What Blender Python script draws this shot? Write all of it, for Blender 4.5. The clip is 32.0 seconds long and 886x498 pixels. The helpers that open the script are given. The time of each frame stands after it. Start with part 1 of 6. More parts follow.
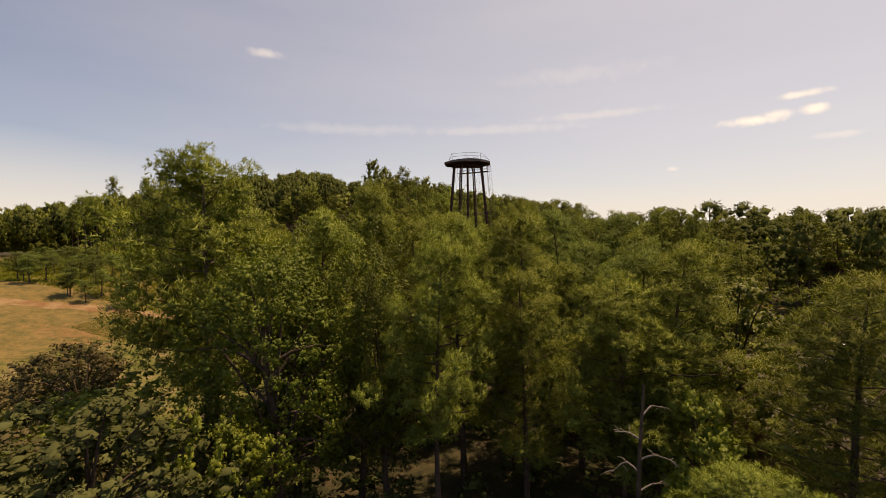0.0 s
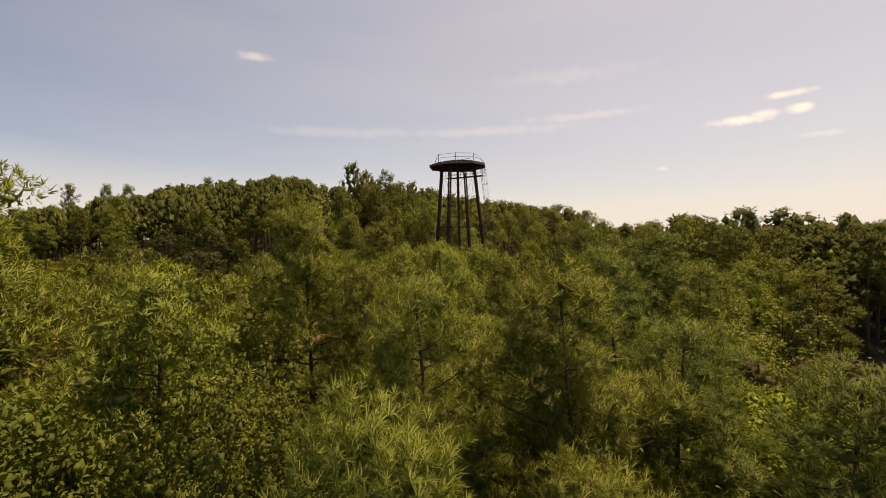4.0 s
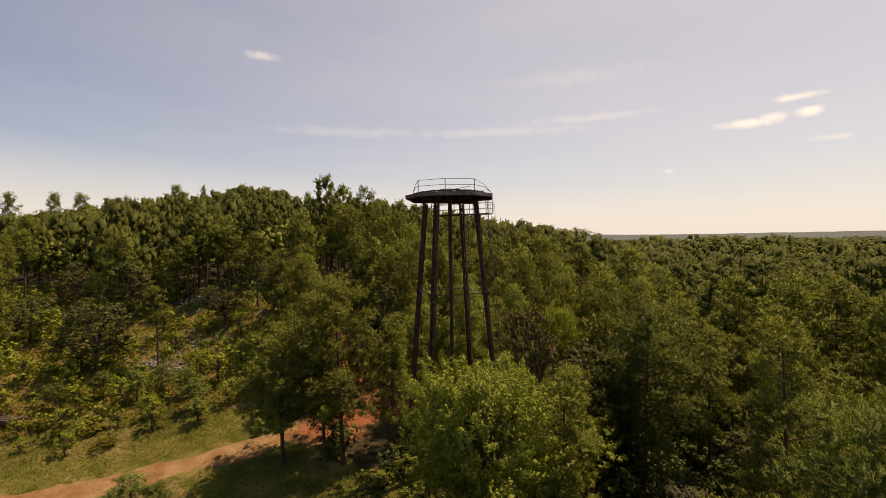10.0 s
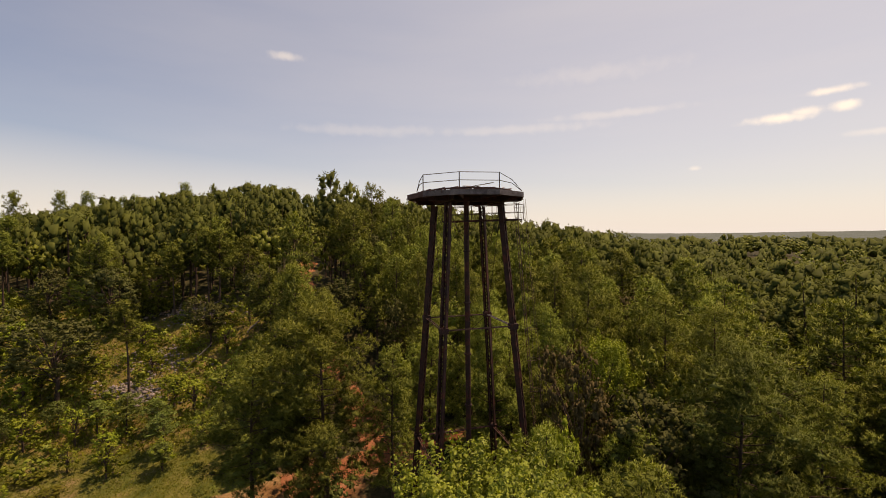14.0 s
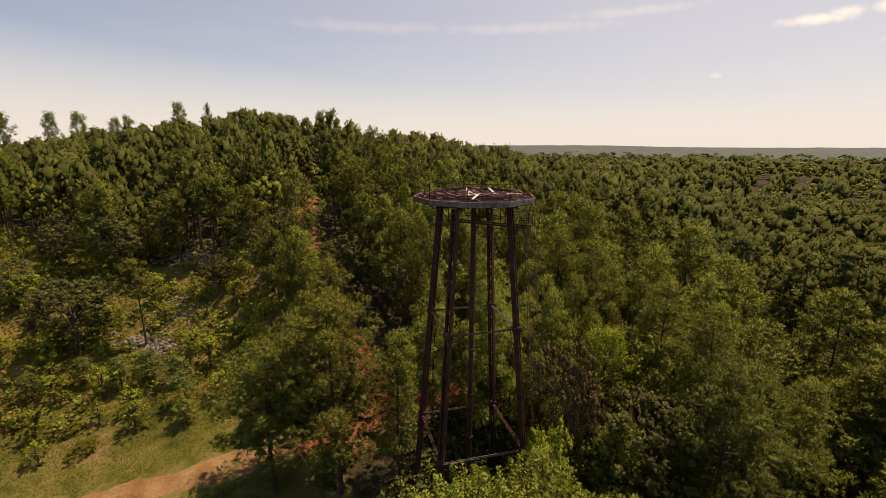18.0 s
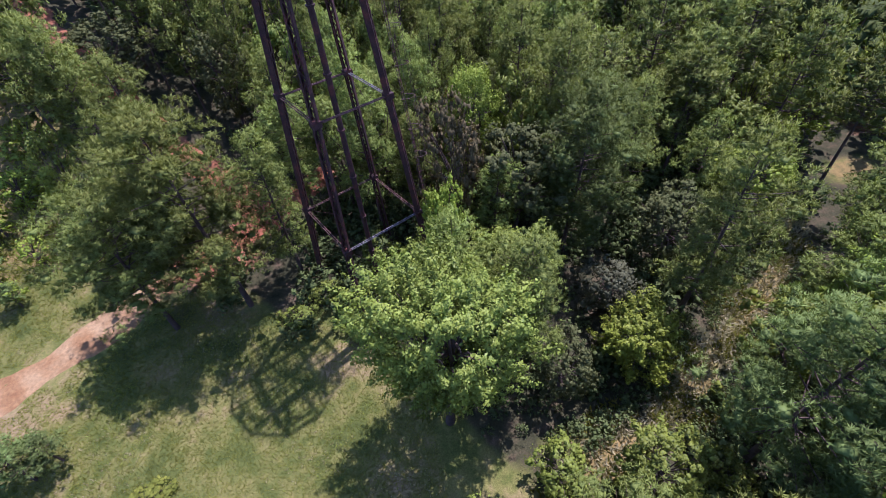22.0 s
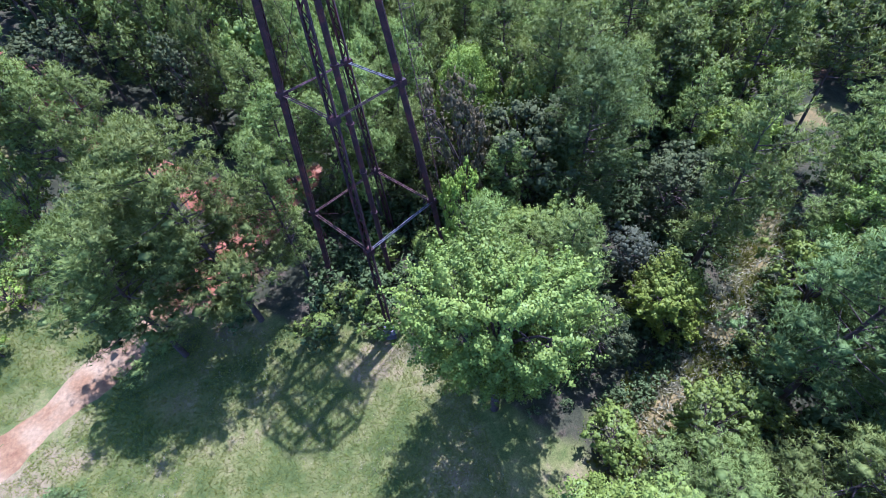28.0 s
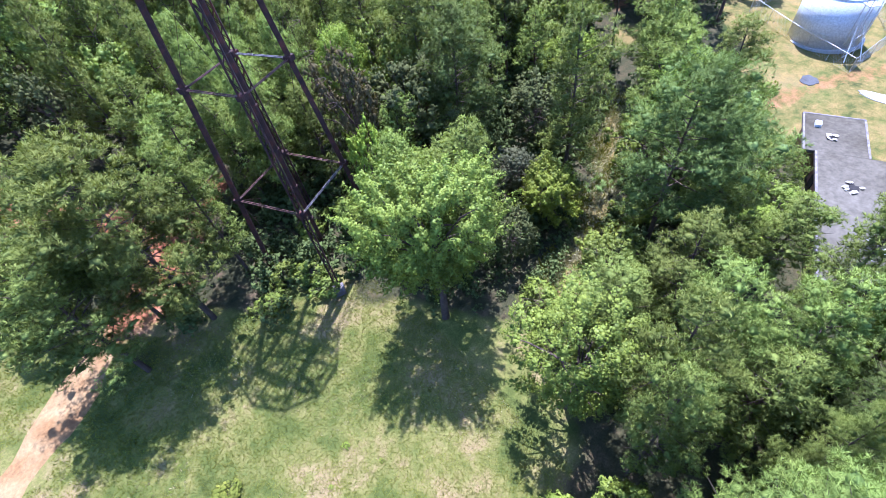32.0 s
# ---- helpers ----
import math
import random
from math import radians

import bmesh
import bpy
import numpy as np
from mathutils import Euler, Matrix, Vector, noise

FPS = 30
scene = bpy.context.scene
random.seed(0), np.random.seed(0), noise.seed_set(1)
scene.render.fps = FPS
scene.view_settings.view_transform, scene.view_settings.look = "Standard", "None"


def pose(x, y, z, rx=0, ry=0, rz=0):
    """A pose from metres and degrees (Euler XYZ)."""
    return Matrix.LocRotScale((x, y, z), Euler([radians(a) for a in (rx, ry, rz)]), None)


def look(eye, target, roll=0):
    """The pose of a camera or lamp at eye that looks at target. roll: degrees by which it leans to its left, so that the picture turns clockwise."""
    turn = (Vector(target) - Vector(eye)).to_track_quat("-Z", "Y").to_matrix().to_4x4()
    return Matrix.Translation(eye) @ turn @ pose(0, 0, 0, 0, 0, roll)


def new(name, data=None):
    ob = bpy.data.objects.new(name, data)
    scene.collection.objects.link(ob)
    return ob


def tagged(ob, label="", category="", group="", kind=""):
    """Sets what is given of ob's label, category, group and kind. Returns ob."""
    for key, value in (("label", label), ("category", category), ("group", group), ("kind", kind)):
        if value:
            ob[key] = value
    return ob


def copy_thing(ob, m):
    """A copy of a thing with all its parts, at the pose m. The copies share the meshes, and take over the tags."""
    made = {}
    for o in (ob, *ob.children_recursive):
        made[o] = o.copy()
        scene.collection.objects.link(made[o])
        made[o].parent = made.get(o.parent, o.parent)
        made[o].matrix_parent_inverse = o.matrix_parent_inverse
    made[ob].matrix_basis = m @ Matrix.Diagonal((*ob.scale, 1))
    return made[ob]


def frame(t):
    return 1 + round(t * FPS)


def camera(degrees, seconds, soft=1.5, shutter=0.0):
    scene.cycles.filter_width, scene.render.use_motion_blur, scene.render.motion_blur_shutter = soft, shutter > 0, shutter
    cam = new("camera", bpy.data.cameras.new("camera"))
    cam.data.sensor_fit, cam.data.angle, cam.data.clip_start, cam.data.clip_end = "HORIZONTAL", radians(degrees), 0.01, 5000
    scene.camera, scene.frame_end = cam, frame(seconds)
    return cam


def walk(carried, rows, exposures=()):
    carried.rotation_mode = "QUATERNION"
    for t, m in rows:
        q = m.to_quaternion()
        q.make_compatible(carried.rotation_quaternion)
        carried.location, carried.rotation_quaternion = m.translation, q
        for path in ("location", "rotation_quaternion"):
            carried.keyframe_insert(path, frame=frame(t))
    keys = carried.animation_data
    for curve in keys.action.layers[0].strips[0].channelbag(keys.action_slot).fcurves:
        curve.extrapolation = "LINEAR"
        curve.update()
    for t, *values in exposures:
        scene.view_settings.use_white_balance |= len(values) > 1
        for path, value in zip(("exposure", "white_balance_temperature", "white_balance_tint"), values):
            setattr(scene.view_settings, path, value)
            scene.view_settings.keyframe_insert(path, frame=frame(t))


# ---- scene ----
cam = camera(91.0, 32.0, soft=0.9)
PATH = [
    (0, (11.775, 6.752, 13.975), (11.408, 8.717, 13.921), -0.8),
    (0.5, (11.482, 8.432, 14.506), (11.125, 10.4, 14.462), -0.3),
    (1, (11.281, 10.013, 14.943), (10.93, 11.982, 14.906), -0.1),
    (1.5, (11.18, 11.523, 15.246), (10.834, 13.493, 15.21), -0.2),
    (2, (11.146, 13.008, 15.395), (10.802, 14.978, 15.36), -0.2),
    (2.5, (11.063, 14.536, 15.5), (10.724, 16.507, 15.462), -0.4),
    (4.5, (10.254, 20.913, 16.388), (9.92, 22.885, 16.338), -1.7),
    (5, (10.183, 22.42, 16.462), (9.859, 24.392, 16.407), -1.6),
    (5.5, (10.046, 23.745, 16.508), (9.73, 25.72, 16.453), -1.8),
    (6, (9.952, 25.375, 16.641), (9.635, 27.349, 16.584), -1.7),
    (6.5, (9.959, 27.507, 16.985), (9.63, 29.478, 16.922), -2),
    (7, (9.757, 29.627, 17.65), (9.428, 31.598, 17.582), -2.2),
    (7.5, (9.17, 31.42, 18.646), (8.851, 33.393, 18.571), -2.1),
    (8, (8.474, 33.003, 19.766), (8.177, 34.978, 19.677), -2.2),
    (8.5, (8.468, 34.883, 20.443), (8.16, 36.857, 20.363), -2.2),
    (9, (8.709, 36.885, 20.974), (8.382, 38.858, 20.914), -1.5),
    (9.5, (8.827, 38.82, 21.62), (8.484, 40.79, 21.574), -1.2),
    (10, (8.805, 40.693, 22.311), (8.45, 42.662, 22.268), -0.9),
    (10.5, (8.742, 42.462, 22.832), (8.377, 44.428, 22.786), -0.9),
    (11, (8.644, 44.062, 23.21), (8.27, 46.026, 23.163), -1),
    (11.5, (8.498, 45.513, 23.472), (8.122, 47.476, 23.421), -0.9),
    (12, (8.294, 46.778, 23.601), (7.909, 48.74, 23.55), -0.9),
    (12.5, (8.058, 47.778, 23.584), (7.66, 49.738, 23.533), -0.9),
    (13, (7.853, 48.581, 23.499), (7.448, 50.539, 23.446), -0.8),
    (13.5, (7.691, 49.23, 23.389), (7.283, 51.187, 23.338), -0.8),
    (14, (7.569, 49.758, 23.331), (7.126, 51.708, 23.28), -0.7),
    (14.5, (7.494, 50.2, 23.52), (7.028, 52.144, 23.469), -0.5),
    (15, (7.464, 50.522, 23.991), (6.992, 52.465, 23.939), -0.5),
    (15.5, (7.444, 50.718, 24.673), (6.976, 52.662, 24.618), -0.4),
    (17.5, (7.017, 51.148, 28.79), (6.562, 53.078, 28.531), -0),
    (18, (7.104, 50.91, 29.019), (6.66, 52.806, 28.564), 0.2),
    (18.5, (7.047, 50.579, 29.281), (6.616, 52.406, 28.593), 0.4),
    (19, (6.91, 50.346, 29.426), (6.505, 52.075, 28.505), 1),
    (19.5, (6.613, 50.309, 29.413), (6.239, 51.947, 28.328), 1.5),
    (20, (6.09, 50.369, 29.392), (5.748, 51.934, 28.194), 1.9),
    (20.5, (5.215, 50.571, 29.345), (4.909, 52.081, 28.069), 2.5),
    (21, (5.025, 51.495, 29.151), (4.768, 52.962, 27.816), 1.3),
    (21.5, (4.948, 52.5, 28.871), (4.87, 53.956, 27.502), -0.9),
    (22, (4.938, 53.61, 28.68), (5.129, 55.013, 27.267), -4.9),
    (22.5, (4.574, 54.793, 28.449), (4.888, 56.14, 27.005), -6.5),
    (23, (4.115, 55.916, 28.328), (4.436, 57.244, 26.868), -6.6),
    (23.5, (3.734, 56.831, 28.282), (4.058, 58.144, 26.808), -6.7),
    (24, (3.485, 57.422, 28.247), (3.816, 58.728, 26.769), -6.9),
    (24.5, (3.372, 57.71, 28.241), (3.713, 59.015, 26.764), -7.2),
    (25, (3.251, 57.935, 28.265), (3.596, 59.24, 26.79), -7.3),
    (25.5, (3.09, 58.093, 28.248), (3.43, 59.398, 26.77), -7.5),
    (27.5, (1.813, 55.978, 28.304), (2.151, 57.296, 26.838), -7.2),
    (28, (1.251, 55.188, 28.527), (1.597, 56.504, 27.061), -7),
    (28.5, (0.864, 54.085, 28.666), (1.227, 55.399, 27.203), -7.4),
    (29, (0.335, 53.155, 28.846), (0.902, 54.364, 27.357), -10.1),
    (29.5, (-0.104, 52.574, 29.058), (0.523, 53.721, 27.545), -10.7),
    (30, (-0.575, 51.825, 29.153), (0.092, 52.934, 27.629), -11.3),
    (30.5, (-1.085, 51.223, 29.231), (-0.416, 52.324, 27.702), -11.2),
    (31, (-1.667, 50.672, 29.249), (-0.997, 51.773, 27.72), -11.3),
    (31.5, (-2.193, 50.273, 29.227), (-1.524, 51.375, 27.697), -11.1),
    (32, (-2.552, 49.982, 29.1), (-1.867, 51.104, 27.593), -11),
]
walk(cam, [(t, look(eye, target, roll)) for t, eye, target, roll in PATH],
     [(0.0, -0.08, 10300, 31), (15.5, -0.08, 10200, 31), (18.0, -0.08, 9800, 32), (19.0, 0.05, 8200, 37), (20.5, 0.6, 5750, 41), (22.5, 1.02, 5150, 39), (25.5, 1.27, 4700, 37), (28.0, 1.42, 4400, 33), (29.0, 1.4, 4200, 29), (30.0, 1.5, 4450, 27), (32.0, 1.74, 4850, 26)])

# ---- sky, sun ----
SUN_AZ = math.atan2(0.27, 0.26)
SUN_EL = radians(67.5)
SKY = 0.14
SUN_POWER = 5.0


def make_world():
    w = bpy.data.worlds.new("world")
    w.use_nodes = True
    scene.world = w
    nt = w.node_tree
    nt.nodes.clear()
    out = nt.nodes.new("ShaderNodeOutputWorld")
    bg = nt.nodes.new("ShaderNodeBackground")
    sky = nt.nodes.new("ShaderNodeTexSky")
    sky.sky_type = "NISHITA"
    sky.sun_disc = False
    sky.sun_elevation = SUN_EL
    sky.sun_rotation = SUN_AZ
    sky.dust_density = 0.7
    sky.air_density = 1.0
    sky.ozone_density = 2.5
    sky.altitude = 100
    co = nt.nodes.new("ShaderNodeTexCoord")
    # thin cirrus in long streaks
    mp = nt.nodes.new("ShaderNodeMapping")
    mp.inputs["Scale"].default_value = (0.8, 1.2, 5.0)
    mp.inputs["Rotation"].default_value = (radians(4), radians(7), 0)
    n1 = nt.nodes.new("ShaderNodeTexNoise")
    n1.inputs["Scale"].default_value = 1.7
    n1.inputs["Detail"].default_value = 6
    n1.inputs["Roughness"].default_value = 0.55
    def math_node(op, a, b):
        m = nt.nodes.new("ShaderNodeMath")
        m.operation = op
        for sock, v in ((m.inputs[0], a), (m.inputs[1], b)):
            if isinstance(v, (int, float)):
                sock.default_value = v
            else:
                nt.links.new(v, sock)
        return m.outputs[0]

    def toward(v):
        d = nt.nodes.new("ShaderNodeVectorMath")
        d.operation = "DOT_PRODUCT"
        d.inputs[1].default_value = v
        nt.links.new(co.outputs["Generated"], d.inputs[0])
        return d.outputs["Value"]

    nt.links.new(co.outputs["Generated"], mp.inputs["Vector"])
    nt.links.new(mp.outputs["Vector"], n1.inputs["Vector"])
    r1 = nt.nodes.new("ShaderNodeMapRange")
    r1.inputs["From Min"].default_value = -0.35
    r1.inputs["From Max"].default_value = 0.95
    r1.inputs["To Min"].default_value = 0.02
    r1.inputs["To Max"].default_value = 0.56
    nt.links.new(toward((0.62, 0.60, 0.15)), r1.inputs["Value"])
    haze = math_node("ADD", r1.outputs["Result"], math_node("MULTIPLY", math_node("SUBTRACT", n1.outputs["Fac"], 0.5), 0.22))
    low = nt.nodes.new("ShaderNodeMapRange")
    low.inputs["From Min"].default_value, low.inputs["From Max"].default_value = 0.0, 0.22
    low.inputs["To Min"].default_value, low.inputs["To Max"].default_value = 0.92, 0.0
    nt.links.new(toward((0, 0, 1)), low.inputs["Value"])
    haze = math_node("MAXIMUM", haze, low.outputs["Result"])
    puffy = nt.nodes.new("ShaderNodeTexNoise")
    puffy.inputs["Scale"].default_value = 38
    puffy.inputs["Detail"].default_value = 5
    nt.links.new(co.outputs["Generated"], puffy.inputs["Vector"])
    cloud = 0.0
    for v, wide, flat, k in (((0.412, 0.886, 0.204), 0.052, 5.5, 0.85), ((0.44, 0.873, 0.209), 0.03, 3.0, 0.7), ((0.468, 0.852, 0.236), 0.04, 6.0, 0.7), ((0.488, 0.847, 0.210), 0.024, 2.6, 0.8), ((0.521, 0.838, 0.163), 0.04, 6.0, 0.25),
                             ((-0.496, 0.788, 0.366), 0.034, 4.0, 0.35), ((-0.36, 0.9, 0.236), 0.2, 16.0, 0.13), ((-0.06, 0.968, 0.234), 0.2, 18.0, 0.16), ((0.155, 0.955, 0.25), 0.15, 17.0, 0.18), ((0.1, 0.94, 0.33), 0.16, 9.0, 0.12), ((0.294, 0.947, 0.13), 0.014, 2.5, 0.35)):
        v = Vector(v).normalized()
        e = Vector((v.y, -v.x, 0)).normalized()
        dx, dz = toward(e), math_node("MULTIPLY", math_node("SUBTRACT", toward((0, 0, 1)), v.z), flat)
        ahead = math_node("GREATER_THAN", toward(v), 0.5)
        d2 = math_node("SQRT", math_node("ADD", math_node("MULTIPLY", dx, dx), math_node("MULTIPLY", dz, dz)), 0)
        edge = math_node("SUBTRACT", math_node("ADD", 0.5, math_node("MULTIPLY", puffy.outputs["Fac"], 1.5)), math_node("DIVIDE", d2, wide))
        soft = nt.nodes.new("ShaderNodeMapRange")
        soft.interpolation_type = "SMOOTHSTEP"
        soft.inputs["From Min"].default_value, soft.inputs["From Max"].default_value = 0.0, 1.2
        soft.inputs["To Max"].default_value = k
        nt.links.new(edge, soft.inputs["Value"])
        cloud = math_node("MAXIMUM", cloud, math_node("MULTIPLY", soft.outputs["Result"], ahead))
    mix = nt.nodes.new("ShaderNodeMixRGB")
    mix.inputs["Color2"].default_value = (5.25, 6.4, 7.2, 1)
    nt.links.new(haze, mix.inputs["Fac"])
    tint = nt.nodes.new("ShaderNodeMixRGB")
    tint.blend_type = "MULTIPLY"
    tint.inputs["Fac"].default_value = 1.0
    tint.inputs["Color2"].default_value = (0.75, 0.92, 1.04, 1)
    nt.links.new(sky.outputs["Color"], tint.inputs["Color1"])
    nt.links.new(tint.outputs["Color"], mix.inputs["Color1"])
    white = nt.nodes.new("ShaderNodeMixRGB")
    white.inputs["Color2"].default_value = (7.3, 8.4, 8.5, 1)
    nt.links.new(cloud, white.inputs["Fac"])
    nt.links.new(mix.outputs["Color"], white.inputs["Color1"])
    nt.links.new(white.outputs["Color"], bg.inputs["Color"])
    bg.inputs["Strength"].default_value = SKY
    nt.links.new(bg.outputs["Background"], out.inputs["Surface"])


make_world()
sun_data = bpy.data.lights.new("sun", "SUN")
sun_data.energy = SUN_POWER
sun_data.angle = radians(0.6)
sun_data.color = (1.0, 0.93, 0.82)
sun = new("sun", sun_data)
SUN_TO = Vector((math.sin(SUN_AZ) * math.cos(SUN_EL), math.cos(SUN_AZ) * math.cos(SUN_EL), math.sin(SUN_EL)))
sun.matrix_basis = look(SUN_TO * 300, (0, 0, 0))


# ---- materials ----
def material(name):
    m = bpy.data.materials.new(name)
    m.use_nodes = True
    nt = m.node_tree
    return m, nt, nt.nodes["Principled BSDF"], nt.nodes["Material Output"]


def ramp(nt, stops):
    r = nt.nodes.new("ShaderNodeValToRGB")
    while len(r.color_ramp.elements) < len(stops):
        r.color_ramp.elements.new(0.5)
    for e, (p, c) in zip(r.color_ramp.elements, stops):
        e.position, e.color = p, (*c, 1)
    return r


def noise_node(nt, scale, detail=5, rough=0.6, kind="Object"):
    co = nt.nodes.new("ShaderNodeTexCoord")
    n = nt.nodes.new("ShaderNodeTexNoise")
    n.inputs["Scale"].default_value = scale
    n.inputs["Detail"].default_value = detail
    n.inputs["Roughness"].default_value = rough
    nt.links.new(co.outputs[kind], n.inputs["Vector"])
    return n


def mixc(nt, fac, a, b, blend="MIX"):
    m = nt.nodes.new("ShaderNodeMixRGB")
    m.blend_type = blend
    for sock, v in ((m.inputs["Fac"], fac), (m.inputs["Color1"], a), (m.inputs["Color2"], b)):
        if isinstance(v, (int, float)):
            sock.default_value = v
        elif isinstance(v, tuple):
            sock.default_value = (*v, 1)
        else:
            nt.links.new(v, sock)
    return m.outputs["Color"]


def foliage(name, dark, mid, light, through_light=0.35, rough=0.55, gloss=0.25):
    """Leaves: hue varies from leaf to leaf and from tree to tree; light passes through."""
    m, nt, bsdf, out = material(name)
    geo = nt.nodes.new("ShaderNodeNewGeometry")
    info = nt.nodes.new("ShaderNodeObjectInfo")
    n = noise_node(nt, 0.55, 3)
    leaf = ramp(nt, ((0.0, dark), (0.5, mid), (1.0, light)))
    add = nt.nodes.new("ShaderNodeMath")
    add.operation = "MULTIPLY_ADD"
    add.inputs[1].default_value = 0.45
    nt.links.new(geo.outputs["Random Per Island"], add.inputs[0])
    nt.links.new(n.outputs["Fac"], add.inputs[2])
    sub = nt.nodes.new("ShaderNodeMath")
    sub.operation = "SUBTRACT"
    sub.inputs[1].default_value = 0.22
    nt.links.new(add.outputs[0], sub.inputs[0])
    nt.links.new(sub.outputs[0], leaf.inputs["Fac"])
    hsv = nt.nodes.new("ShaderNodeHueSaturation")
    hsv.inputs["Saturation"].default_value = 1.06
    mr = nt.nodes.new("ShaderNodeMapRange")
    mr.inputs["To Min"].default_value, mr.inputs["To Max"].default_value = 0.496, 0.52
    mv = nt.nodes.new("ShaderNodeMapRange")
    mv.inputs["To Min"].default_value, mv.inputs["To Max"].default_value = 0.8, 1.32
    nt.links.new(info.outputs["Random"], mr.inputs["Value"])
    nt.links.new(info.outputs["Random"], mv.inputs["Value"])
    nt.links.new(mr.outputs["Result"], hsv.inputs["Hue"])
    stand = noise_node(nt, 0.16, 2)
    mt = nt.nodes.new("ShaderNodeMapRange")
    mt.inputs["From Min"].default_value, mt.inputs["From Max"].default_value = 0.3, 0.7
    mt.inputs["To Min"].default_value, mt.inputs["To Max"].default_value = 0.68, 1.22
    nt.links.new(stand.outputs["Fac"], mt.inputs["Value"])
    mm = nt.nodes.new("ShaderNodeMath")
    mm.operation = "MULTIPLY"
    nt.links.new(mv.outputs["Result"], mm.inputs[0])
    nt.links.new(mt.outputs["Result"], mm.inputs[1])
    nt.links.new(mm.outputs[0], hsv.inputs["Value"])
    nt.links.new(leaf.outputs["Color"], hsv.inputs["Color"])
    nt.links.new(hsv.outputs["Color"], bsdf.inputs["Base Color"])
    bsdf.inputs["Roughness"].default_value = rough
    bsdf.inputs["Specular IOR Level"].default_value = gloss
    tr = nt.nodes.new("ShaderNodeBsdfTranslucent")
    nt.links.new(mixc(nt, 1.0, hsv.outputs["Color"], (1.3, 1.4, 0.5), "MULTIPLY"), tr.inputs["Color"])
    mx = nt.nodes.new("ShaderNodeMixShader")
    mx.inputs["Fac"].default_value = through_light
    nt.links.new(bsdf.outputs["BSDF"], mx.inputs[1])
    nt.links.new(tr.outputs["BSDF"], mx.inputs[2])
    nt.links.new(mx.outputs["Shader"], out.inputs["Surface"])
    return m


def rough_surface(name, stops, scale, fine=0, rough=0.85, bump=0.3, metal=0.0, dist=0.02, gloss=0.3):
    """Two scales of colour variation and a fine relief."""
    m, nt, bsdf, out = material(name)
    a = noise_node(nt, scale, 6)
    r = ramp(nt, stops)
    nt.links.new(a.outputs["Fac"], r.inputs["Fac"])
    b = noise_node(nt, fine or scale * 9, 4, 0.7)
    v = ramp(nt, ((0.25, (0.62, 0.62, 0.62)), (0.75, (1.25, 1.25, 1.25))))
    nt.links.new(b.outputs["Fac"], v.inputs["Fac"])
    nt.links.new(mixc(nt, 1.0, r.outputs["Color"], v.outputs["Color"], "MULTIPLY"), bsdf.inputs["Base Color"])
    bsdf.inputs["Roughness"].default_value = rough
    bsdf.inputs["Metallic"].default_value = metal
    bsdf.inputs["Specular IOR Level"].default_value = gloss
    bp = nt.nodes.new("ShaderNodeBump")
    bp.inputs["Strength"].default_value = bump
    bp.inputs["Distance"].default_value = dist
    nt.links.new(b.outputs["Fac"], bp.inputs["Height"])
    nt.links.new(bp.outputs["Normal"], bsdf.inputs["Normal"])
    return m


M_PINE = foliage("pine_needles", (0.078, 0.099, 0.026), (0.161, 0.186, 0.046), (0.255, 0.272, 0.073), 0.2, 0.6, 0.08)
# for deep green pines, and for pines whose shade is put into the colour
M_PINE_DARK = foliage("deep_green_and_shaded_needles", (0.058, 0.080, 0.024), (0.120, 0.150, 0.042), (0.190, 0.222, 0.068), 0.2, 0.6, 0.08)
# the same needles for the far wood, colour dimmed to stand for distance
M_PINE_FAR = foliage("pine_needles_far_dimmed", (0.043, 0.056, 0.017), (0.080, 0.095, 0.025), (0.122, 0.140, 0.039), 0.16, 0.7, 0.06)
M_LEAF = foliage("broad_leaves", (0.085, 0.102, 0.021), (0.164, 0.188, 0.034), (0.257, 0.275, 0.055), 0.22, 0.5, 0.15)
# shaded copy of the broad leaves, about 0.7 of their colour
M_SHADED_LEAF = foliage("shaded_broad_leaves", (0.056, 0.070, 0.016), (0.110, 0.130, 0.026), (0.178, 0.195, 0.042), 0.2, 0.55, 0.12)
M_HERO = foliage("light_leaves", (0.093, 0.113, 0.022), (0.171, 0.193, 0.037), (0.257, 0.269, 0.056), 0.24, 0.5, 0.15)
M_LIME = foliage("lime_leaves", (0.120, 0.149, 0.020), (0.204, 0.240, 0.035), (0.293, 0.312, 0.054), 0.18, 0.55, 0.15)
M_YOUNG_PINE = foliage("young_pine_needles", (0.075, 0.100, 0.030), (0.140, 0.175, 0.050), (0.220, 0.250, 0.075), 0.25, 0.6, 0.15)
M_OAK = foliage("oak_leaves", (0.052, 0.060, 0.022), (0.097, 0.104, 0.039), (0.146, 0.150, 0.061), 0.14, 0.8, 0.05)
M_UNDER = foliage("undergrowth_leaves", (0.040, 0.050, 0.018), (0.075, 0.089, 0.030), (0.120, 0.137, 0.050), 0.1, 0.8, 0.05)
M_BROWNLEAF = foliage("browning_leaves", (0.07, 0.062, 0.03), (0.128, 0.106, 0.052), (0.195, 0.155, 0.082), 0.2, 0.8, 0.05)
M_GREYSHRUB = foliage("grey_shrub_leaves", (0.052, 0.055, 0.03), (0.085, 0.085, 0.046), (0.125, 0.12, 0.068), 0.15, 0.8, 0.05)
M_GRASS = foliage("grass_blades", (0.080, 0.090, 0.018), (0.148, 0.146, 0.030), (0.239, 0.202, 0.052), 0.3, 0.8, 0.05)
M_DRY = foliage("dry_grass", (0.19, 0.16, 0.088), (0.265, 0.225, 0.13), (0.36, 0.31, 0.195), 0.2)
